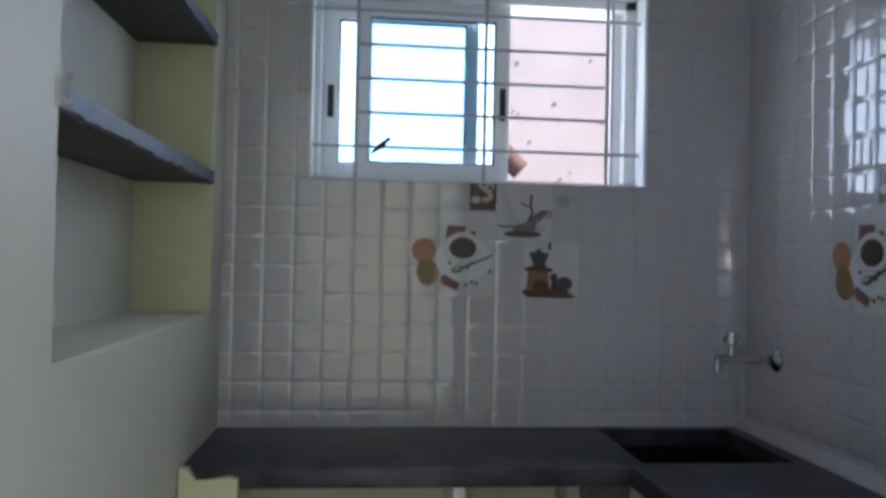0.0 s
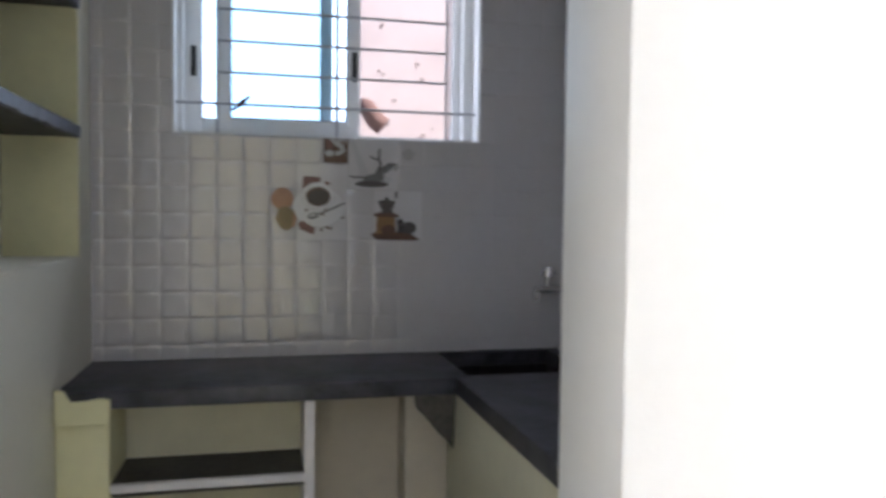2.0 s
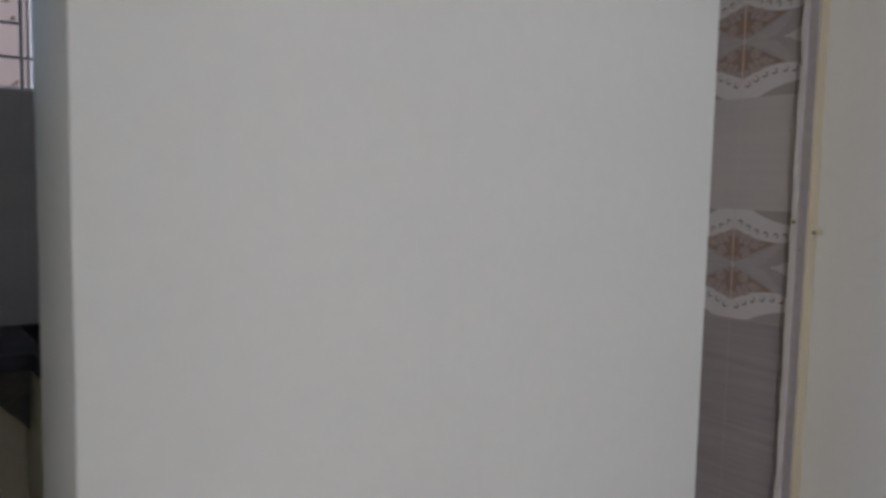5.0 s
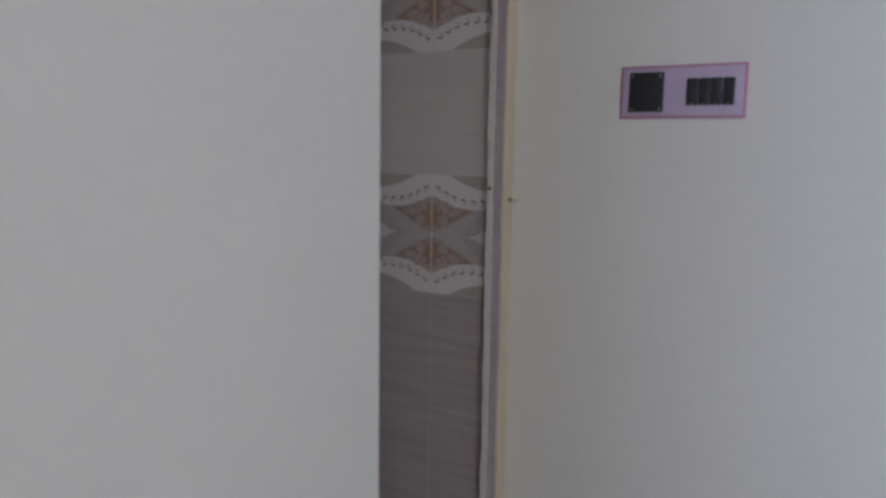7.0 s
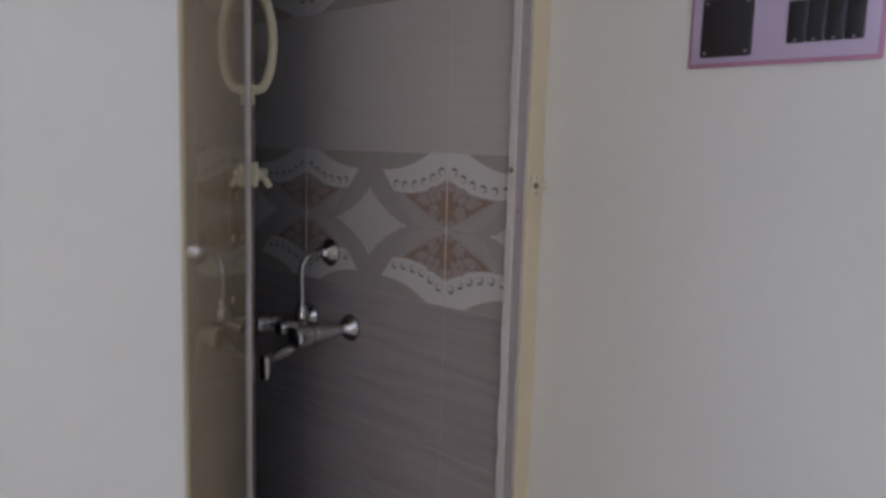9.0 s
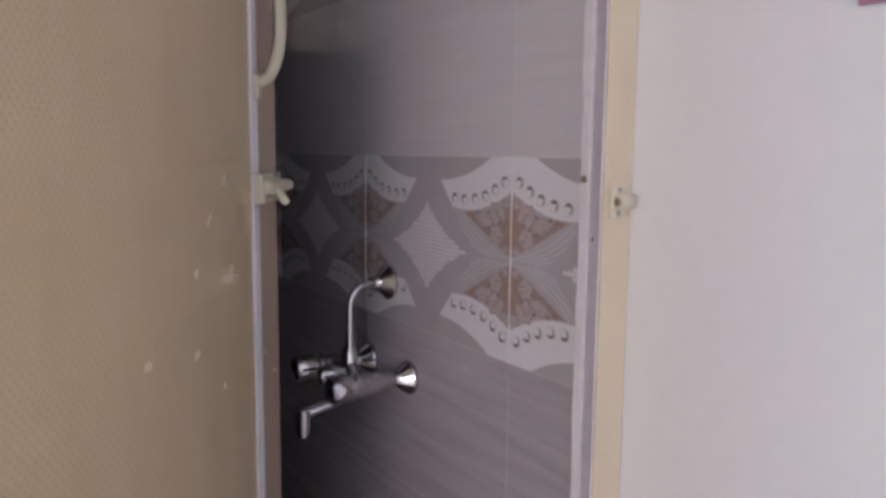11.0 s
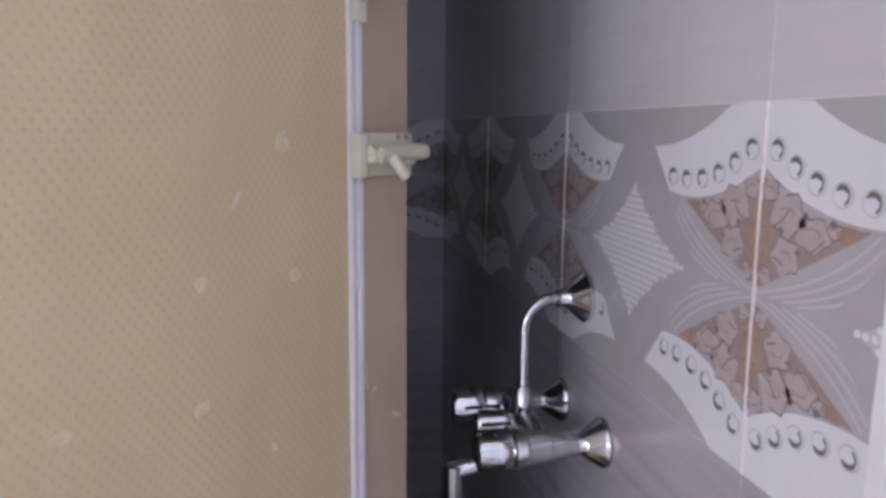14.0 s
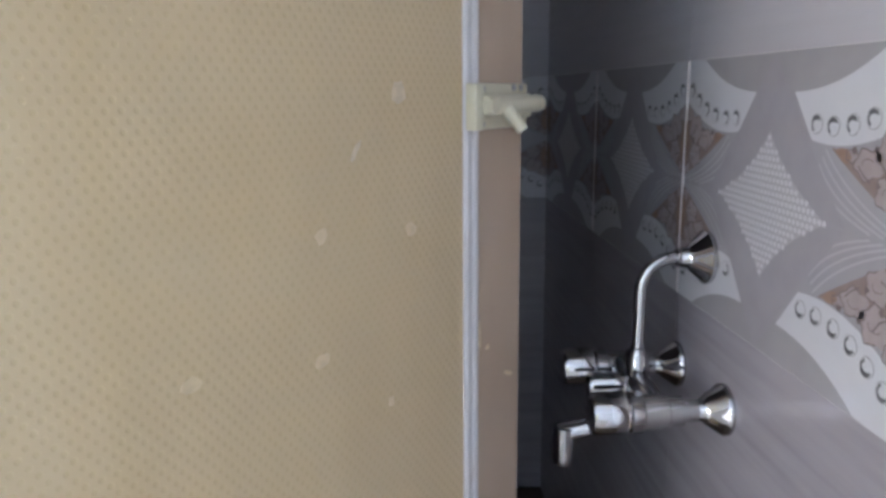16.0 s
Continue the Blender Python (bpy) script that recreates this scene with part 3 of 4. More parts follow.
part("body", lathe_x(bmesh.new(), TX, TY, TZ, [(0.02, 0.010), (0.05, 0.010), (0.052, 0.013), (0.10, 0.012), (0.13, 0.011), (0.165, 0.011)]), M_CHROME, ktap)
part("spout", tube(arc((TX - 0.150, TY, TZ - 0.012), 0.012, 90, 180, 6, (1, 0, 0), (0, 0, 1)) + [(TX - 0.162, TY, TZ - 0.034)], [0.010] * 7 + [0.009], 16), M_CHROME, ktap)
part("handle", add_tube(tube([(TX - 0.125, TY, TZ + 0.01), (TX - 0.125, TY, TZ + 0.035), (TX - 0.125, TY, TZ + 0.04), (TX - 0.125, TY, TZ + 0.07)], [0.008, 0.008, 0.018, 0.015], 16),
                        [(TX - 0.147, TY, TZ + 0.052), (TX - 0.103, TY, TZ + 0.052)], 0.007, 10), M_CHROME, ktap)

# ---- bathroom: door frame and door ----
SHIFT = BATH
DZ = 2.10
dfr = thing("door_frame", "cream dimpled plastic door frame with white rebate", "door frame", kind="structure")
DY, JX, RX = 0.455, 2.0045, 2.016
part("jamb", box(JX, X1 - 0.001, DY, DY + 0.003, BZ - 0.14, DZ), M_FRAME, dfr, smooth=False)
part("reveal", prism([[(JX - 0.002, DY + 0.0031), (X1 - 0.001, DY + 0.0031), (X1 - 0.001, 0.4895), (RX, 0.4895)]], DZ - BZ + 0.14, lambda u, v, w: (u, v, BZ - 0.14 + w)), M_LILAC, dfr, "lilac-grey side of the frame", smooth=False)
bm = box(RX - 0.003, X1 - 0.001, 0.4897, 0.5035, BZ - 0.14, DZ)
bmesh.ops.subdivide_edges(bm, edges=[e for e in bm.edges if abs(e.verts[0].co.z - e.verts[1].co.z) > 1], cuts=60)
for v in bm.verts:
    if v.co.y > 0.495 and v.co.x < RX:
        v.co.y += 0.005 * noise.noise(Vector((0, 0, v.co.z * 9))) + 0.003 * noise.noise(Vector((0, 3, v.co.z * 31)))
part("door_stop", bm, M_TRIM, dfr, "white rebate strip with uneven caulk edge")
# solid discs; each hole's shaded inside is put into the colour
for name, (x, y, z) in {"bolt_hole": (RX - 0.0035, 0.4965, 1.225), "screw_hole": (2.0105, 0.475, 1.155)}.items():
    bm = bmesh.new()
    add_tube(bm, [(x + 0.003, y, z), (x - 0.0006, y, z)], 0.0048 if name == "bolt_hole" else 0.003, 14)
    part(name, bm, M_HOLE if name == "bolt_hole" else M_BLACK, dfr)
part("jamb", box(1.319, 1.387, DY, DY + 0.05, BZ - 0.14, DZ, 0.002), M_FRAME, dfr, smooth=False)
part("head", box(1.319, X1 - 0.001, DY, DY + 0.05, DZ, DZ + 0.05, 0.002), M_FRAME, dfr, smooth=False)
part("threshold", box(1.388, 2.003, DY + 0.002, DY + 0.05, BZ, BZ + 0.02, 0.003), M_MARBLE, dfr, "pale stone threshold")

strike = thing("bolt_strike", "ivory plastic bolt keeper screwed to the frame", "bolt keeper")
part("plate", box(2.012, 2.035, DY - 0.005, DY - 0.0002, 1.182, 1.219, 0.0012), M_IVORY, strike)
bm = tube([(2.016, DY - 0.010, 1.2005), (2.040, DY - 0.010, 1.2005), (2.043, DY - 0.010, 1.2005)], [0.0086, 0.0086, 0.006], 20)
part("barrel", bm, M_IVORY, strike)
# flat disc, its brown stands for the shade inside the bore
part("bore", tube([(2.0162, DY - 0.010, 1.2005), (2.0156, DY - 0.010, 1.2005)], 0.0050, 16), M_HOLE, strike, "disc coloured as the keeper's shaded bore")
for z in (1.187, 1.2145):
    part("screw", tube([(2.024, DY - 0.005, z), (2.024, DY - 0.006, z)], 0.0028, 12), M_SCREW, strike)

# the leaf is built flat: x from the hinge to the free edge, y 0 its hall face, then turned
rng2 = random.Random(3)
LW, LA = 0.664, 50.8
door = thing("bathroom_door", "tan dimpled plastic door standing ajar, with white moulding", "door", (1.394, 0.466, 0), turn=LA)
ES = 0.110
part("leaf", box(0.0, LW - ES, 0.0, 0.026, BZ + 0.025, DZ - 0.006, 0.002), M_LEAF, door, "dimpled tan plastic sheet", smooth=False)
part("stile", box(LW - ES + 0.020, LW, 0.0, 0.026, BZ + 0.025, DZ - 0.006, 0.002), M_STILE, door, "plain tan edge stile", smooth=False)
part("moulding", boxes((LW - ES - 0.001, LW - ES + 0.007, -0.0045, 0.02, BZ + 0.025, DZ - 0.006, 0.002), (LW - ES + 0.007, LW - ES + 0.012, -0.002, 0.02, BZ + 0.025, DZ - 0.006),
                       (LW - ES + 0.012, LW - ES + 0.0205, -0.0045, 0.02, BZ + 0.025, DZ - 0.006, 0.002)), M_TRIM, door, "white double-ribbed moulding")
bx, bz = LW - ES - 0.004, 1.2005
bolt = part("bolt", box(bx, bx + 0.111, -0.0080, -0.0048, bz - 0.022, bz + 0.022, 0.0015), M_IVORY, door, "ivory plastic sliding bolt")
part("guide", box(bx, bx + 0.015, -0.017, -0.0048, bz - 0.022, bz + 0.021, 0.002), M_IVORY, bolt)
part("guide", box(bx + 0.080, bx + 0.102, -0.020, -0.0048, bz - 0.012, bz + 0.012, 0.004), M_IVORY, bolt)
part("pin", tube([(bx + 0.013, -0.017, bz + 0.002), (bx + 0.110, -0.017, bz + 0.002), (bx + 0.120, -0.017, bz + 0.002), (bx + 0.125, -0.017, bz + 0.002)], [0.009, 0.009, 0.0085, 0.005], 20), M_IVORY, bolt)
part("knob", tube([(bx + 0.046, -0.021, bz - 0.002), (bx + 0.052, -0.029, bz - 0.014), (bx + 0.057, -0.034, bz - 0.023)], [0.0075, 0.0065, 0.0062], 12), M_IVORY, bolt)
part("pin_end", tube([(bx + 0.020, -0.0168, bz), (bx + 0.020, -0.0275, bz)], 0.0085, 18), M_IVORY, bolt)
for x, z in ((bx + 0.024, bz + 0.017), (bx + 0.082, bz + 0.018), (bx + 0.096, bz + 0.018), (bx + 0.024, bz - 0.017), (bx + 0.094, bz - 0.016)):
    part("screw", tube([(x, -0.0079, z), (x, -0.0094, z)], 0.0034, 10), M_SCREW, bolt)
hx = LW - ES + 0.008
hpts = [(hx, -0.004, 1.352), (hx, -0.016, 1.354)] + [(hx, -0.016 - 0.028 * math.sin(radians(a)), 1.354 + 0.0 + 0.085 * (1 - math.cos(radians(a)))) for a in range(15, 166, 10)] + [(hx, -0.016, 1.524), (hx, -0.004, 1.526)]
handle = part("handle", tube(hpts, 0.0085, 14), M_IVORY, door, "ivory plastic bow handle")
for z in (1.345, 1.533):
    part("foot", box(hx - 0.009, hx + 0.009, -0.012, -0.0052, z - 0.018, z + 0.018, 0.002), M_IVORY, handle)
for x, z, w, h, a in ((0.457, 1.215, 0.019, 0.022, 20), (0.402, 1.170, 0.005, 0.020, -35), (0.470, 1.097, 0.015, 0.013, 0), (0.360, 1.107, 0.013, 0.012, 10), (0.357, 1.008, 0.017, 0.015, 20), (0.236, 1.027, 0.018, 0.011, 0),
                      (0.438, 0.945, 0.009, 0.011, 15), (0.581, 0.967, 0.006, 0.036, 5), (0.640, 0.908, 0.020, 0.006, -30), (0.597, 0.950, 0.007, 0.006, 0)):
    lp = [(x + u * rng2.uniform(0.7, 1.2), z + v * rng2.uniform(0.7, 1.2)) for u, v in [(q[0], q[1]) for q in oval(0, 0, w / 2, h / 2, 9, a)]]
    part("paint_speck", prism([lp], 0.0006, lambda u, v, d: (u, -0.0002 - d, v)), M_SPECK if x > 0.4 and z > 1.16 else M_STAIN, door, "dried paint speck", smooth=False)
for z in (0.5, 1.9):
    part("hinge", tube([(-0.002, 0.006, z), (-0.002, 0.006, z + 0.09)], 0.006, 12), M_SCREW, door, "steel butt hinge")

# ---- bathroom mixer ----
mixer = thing("shower_mixer", "chrome wall mixer with bent riser and spout", "mixer tap")
AX, AZ = X1 - 0.001, 0.856
for y in (0.961, 1.111):
    part("flange", lathe_x(bmesh.new(), AX, y, AZ, [(0, 0.030), (0.005, 0.030), (0.007, 0.0285), (0.024, 0.0165), (0.028, 0.013), (0.036, 0.012)], 28), M_CHROME, mixer)
    part("connector", lathe_x(bmesh.new(), AX, y, AZ, [(0.034, 0.013), (0.05, 0.013), (0.051, 0.017), (0.068, 0.017), (0.07, 0.020), (0.10, 0.021)], 20), M_CHROME, mixer)
    k = part("knob", lathe_x(bmesh.new(), AX, y, AZ, [(0.098, 0.022), (0.10, 0.024), (0.112, 0.023), (0.114, 0.020), (0.118, 0.0245), (0.150, 0.0245), (0.156, 0.022), (0.158, 0.016)], 24), M_CHROME, mixer)
part("body", add_tube(bmesh.new(), [(AX - 0.080, 0.961, AZ), (AX - 0.080, 0.999, AZ), (AX - 0.080, 1.037, AZ), (AX - 0.080, 1.074, AZ), (AX - 0.080, 1.111, AZ)], [0.017, 0.019, 0.021, 0.019, 0.017], 20), M_CHROME, mixer)
part("diverter", add_tube(tube([(AX - 0.080, 1.037, AZ + 0.012), (AX - 0.080, 1.037, AZ + 0.042), (AX - 0.080, 1.037, AZ + 0.05)], [0.015, 0.015, 0.009], 18),
                          [(AX - 0.09, 1.037, AZ + 0.004), (AX - 0.135, 1.037, AZ + 0.004), (AX - 0.14, 1.037, AZ + 0.004)], [0.015, 0.015, 0.012], 18), M_CHROME, mixer)
part("riser", tube([(AX - 0.080, 1.037, AZ + 0.05), (AX - 0.080, 1.037, AZ + 0.122)] + arc((AX - 0.040, 1.037, AZ + 0.122), 0.040, 180, 92, 8, (1, 0, 0), (0, 0, 1)) + [(AX - 0.02, 1.037, AZ + 0.162)], 0.0072, 16), M_CHROME, mixer)
part("riser_flange", lathe_x(bmesh.new(), AX, 1.037, AZ + 0.162, [(0, 0.032), (0.005, 0.032), (0.007, 0.030), (0.022, 0.016), (0.026, 0.012), (0.038, 0.011)], 28), M_CHROME, mixer)
bm = bmesh.new()
sp = [(AX - 0.080, 1.037, AZ - 0.010, 0.014), (AX - 0.090, 1.037, AZ - 0.034, 0.014), (AX - 0.106, 1.039, AZ - 0.046, 0.013), (AX - 0.142, 1.043, AZ - 0.057, 0.0115), (AX - 0.172, 1.046, AZ - 0.064, 0.012)]
add_tube(bm, [p[:3] for p in sp], [p[3] for p in sp], 18)
part("spout", bm, M_CHROME, mixer)
part("aerator", tube([(AX - 0.168, 1.045, AZ - 0.054), (AX - 0.168, 1.045, AZ - 0.090), (AX - 0.168, 1.045, AZ - 0.103)], [0.0140, 0.0135, 0.0110], 18), M_CHROME, mixer)

# ---- toilet, cistern ----
def loop_solid(rows, n=40):
    """Stacked closed outlines: rows of (z, list of x, y)."""
    bm = bmesh.new()
    rings = [[bm.verts.new((x, y, z)) for x, y in pts] for z, pts in rows]
    m = len(rings[0])
    for a, b in zip(rings, rings[1:]):
        for k in range(m):
            bm.faces.new((a[k], a[(k + 1) % m], b[(k + 1) % m], b[k]))
    bm.faces.new(rings[0][::-1])
    bm.faces.new(rings[-1])
    return bm


def bowl_outline(w, l, y_back, n=40):
    """Rounded seat outline: flat at the back, oval in front, running towards -y."""
    out = []
    for k in range(n):
        a = 2 * math.pi * k / n
        x, y = w / 2 * math.copysign(abs(math.sin(a)) ** 0.9, math.sin(a)), -l / 2 - l / 2 * math.cos(a + math.pi)
        out.append((x, max(-l, min(0, y)) if y < -0.04 else y) )
    return [(x, y_back + y) for x, y in out]


WXC = 1.470
wc = thing("toilet", "white ceramic toilet with closed lid and blue-printed tape", "toilet", (WXC, 0, BZ))
bowl = part("bowl", loop_solid([(0.0, bowl_outline(0.22, 0.40, 1.93)), (0.05, bowl_outline(0.20, 0.37, 1.92)), (0.18, bowl_outline(0.21, 0.38, 1.92)), (0.28, bowl_outline(0.30, 0.46, 1.94)),
                                (0.35, bowl_outline(0.345, 0.50, 1.95)), (0.385, bowl_outline(0.355, 0.515, 1.955)), (0.392, bowl_outline(0.345, 0.505, 1.95))]), M_CERAMIC, wc)
part("seat", loop_solid([(0.393, bowl_outline(0.365, 0.52, 1.957)), (0.405, bowl_outline(0.372, 0.53, 1.96)), (0.410, bowl_outline(0.366, 0.522, 1.957))]), M_LID, wc)
part("lid", loop_solid([(0.411, bowl_outline(0.368, 0.525, 1.958)), (0.425, bowl_outline(0.376, 0.536, 1.962)), (0.434, bowl_outline(0.366, 0.522, 1.957)), (0.437, bowl_outline(0.33, 0.47, 1.94))]), M_LID, wc, "flat grey-white closed lid")
for i, k in enumerate((15, 16, 17, 18, 20, 22, 23, 24, 25)):
    pts = bowl_outline(0.362, 0.524, 1.958)
    (xa, ya), (xb, yb) = pts[k], pts[k + 1]
    bm = bmesh.new()
    q = [(xa, ya), (xa + (xb - xa) * 0.75, ya + (yb - ya) * 0.75)]
    vs = [bm.verts.new((q[0][0], q[0][1] - 0.003, 0.352)), bm.verts.new((q[1][0], q[1][1] - 0.003, 0.352)), bm.verts.new((q[1][0], q[1][1] - 0.003, 0.378)), bm.verts.new((q[0][0], q[0][1] - 0.003, 0.378))]
    f = bm.faces.new(vs)
    bmesh.ops.solidify(bm, geom=[f], thickness=0.001)
    part("tape_mark", bm, M_BLUE, wc, "blue bar printed on packing tape", smooth=False)

cis = thing("cistern", "white plastic wall cistern with rounded lower corners", "cistern", (1.482, 1.985, 0))
def cis_outline(w, d, r=0.03, n=6):
    pts = []
    for cx, cy, a0 in ((w / 2 - r, d / 2 - r, 0), (-w / 2 + r, d / 2 - r, 90), (-w / 2 + r, -d / 2 + r, 180), (w / 2 - r, -d / 2 + r, 270)):
        pts += [(cx + r * math.cos(radians(a0 + 90 * k / n)), cy + r * math.sin(radians(a0 + 90 * k / n))) for k in range(n + 1)]
    return pts
part("tank", loop_solid([(0.884, cis_outline(0.33, 0.09)), (0.890, cis_outline(0.37, 0.115)), (0.905, cis_outline(0.39, 0.125)), (0.94, cis_outline(0.400, 0.130)), (1.165, cis_outline(0.428, 0.14))]), M_PVC, cis)
part("tank_lid", loop_solid([(1.166, cis_outline(0.436, 0.148)), (1.190, cis_outline(0.438, 0.150)), (1.200, cis_outline(0.426, 0.138))]), M_PVC, cis, "slightly domed cistern lid")
part("inlet", tube([(0.165, -0.071, 1.143), (0.165, -0.078, 1.143)], 0.016, 16), M_BRASS, cis)
part("lever", box(-0.205, -0.165, -0.078, -0.070, 1.128, 1.140, 0.002), M_BLUE, cis, "small dark blue maker's badge")
fp = thing("flush_pipe", "white plastic flush pipe between cistern and toilet", "pipe")
part("pipe", tube([(1.472, 1.985, 0.87), (1.474, 1.985, 0.70), (1.480, 1.975, 0.55), (1.480, 1.95, 0.52)], 0.021, 18), M_PVC, fp)
part("collar", tube([(1.472, 1.985, 0.882), (1.472, 1.985, 0.84), (1.472, 1.985, 0.825)], [0.034, 0.034, 0.026], 20), M_PVC, fp)
hose = thing("cistern_hose", "gold braided inlet hose hanging to an angle valve", "hose")
part("hose", tube([(1.65, 1.907, 1.143), (1.70, 1.90, 1.143), (1.735, 1.91, 1.135), (1.765, 1.93, 1.10), (1.775, 1.96, 1.03), (1.777, 1.99, 0.90), (1.778, 2.01, 0.72), (1.778, 2.015, 0.585)], 0.0075, 12), M_BRASS, hose)
valve = thing("angle_valve", "chrome angle valve under the inlet hose", "valve")
part("flange", add_tube(bmesh.new(), [(1.778, BY1, 0.545), (1.778, BY1 - 0.008, 0.545), (1.778, BY1 - 0.02, 0.545)], [0.030, 0.030, 0.014], 24), M_CHROME, valve)
part("body", add_tube(tube([(1.778, BY1 - 0.015, 0.545), (1.778, BY1 - 0.065, 0.545), (1.778, BY1 - 0.085, 0.545)], [0.011, 0.012, 0.016], 16), [(1.778, BY1 - 0.042, 0.545), (1.778, BY1 - 0.042, 0.59)], 0.010, 14), M_CHROME, valve)

# ---- ventilator ----
vent = thing("window_2", "small aluminium ventilator with tilted glass louvres", "window", kind="structure")
VY = BY1 + 0.10
part("window_frame", boxes((VX0, VX0 + 0.03, VY - 0.03, VY + 0.03, VZ0, VZ1), (VX1 - 0.03, VX1, VY - 0.03, VY + 0.03, VZ0, VZ1), (VX0 + 0.03, VX1 - 0.03, VY - 0.03, VY + 0.03, VZ0, VZ0 + 0.03),
                           (VX0 + 0.03, VX1 - 0.03, VY - 0.03, VY + 0.03, VZ1 - 0.03, VZ1), (1.632, 1.648, VY - 0.02, VY + 0.02, VZ0 + 0.03, VZ1 - 0.03)), M_ALU, vent, smooth=False)
for k in range(4):
    z = VZ0 + 0.035 + 0.098 * k
    pane = part("louvre", prism([[(VY - 0.018, z), (VY - 0.014, z), (VY + 0.018, z + 0.094), (VY + 0.014, z + 0.094)]], VX1 - VX0 - 0.062, lambda u, v, w: (VX0 + 0.031 + w, u, v)), M_FROST, vent, "frosted glass louvre", smooth=False)
    pane.visible_shadow = False
part("window_sill", box(VX0 + 0.001, VX1 - 0.001, BY1 + 0.013, VY - 0.03, VZ0 - 0.004, VZ0 + 0.004), M_MARBLE, vent, "white stone sill", smooth=False)

# ---- switch plate ----
sw = thing("switch_plate", "lilac switch plate with black socket and switches", "switch plate")
SYa, SYb, SZa, SZb = -0.052, 0.2015, 1.384, 1.4915
part("rim", boxes((X1 - 0.007, X1 - 0.0005, SYa, SYb, SZa, SZb, 0.002)), M_PLATE_RIM, sw, "mauve pink border")
part("face", box(X1 - 0.0105, X1 - 0.0072, SYa + 0.005, SYb - 0.005, SZa + 0.005, SZb - 0.005, 0.001), M_PLATE, sw)
socket = part("socket", box(X1 - 0.0145, X1 - 0.0107, 0.109, 0.181, 1.397, 1.478, 0.003), M_BLACK, sw, "black power socket")
rockers = []
for y0, y1 in ((0.040, 0.0625), (0.017, 0.0385), (-0.0065, 0.0155), (-0.031, -0.008)):
    rockers.append(part("switch", box(X1 - 0.0155, X1 - 0.0107, y0, y1, 1.409, 1.4635, 0.002), M_BLACK, sw, "black rocker switch"))
for y, z in ((0.174, 1.403), (0.116, 1.403), (0.174, 1.471), (0.116, 1.471)):
    part("screw", tube([(X1 - 0.014, y, z), (X1 - 0.0162, y, z)], 0.0022, 8), M_SCREW, socket)
for k, y in enumerate((0.051, 0.028, 0.0045, -0.0195)):
    part("screw", tube([(X1 - 0.014, y, 1.412), (X1 - 0.0162, y, 1.412)], 0.0018, 8), M_SCREW, rockers[k])

SHIFT = 0.0

# ---- printed pictures on the kitchen tiles ----
KC = 0.0787                                                  # one cushion of the kitchen tiles



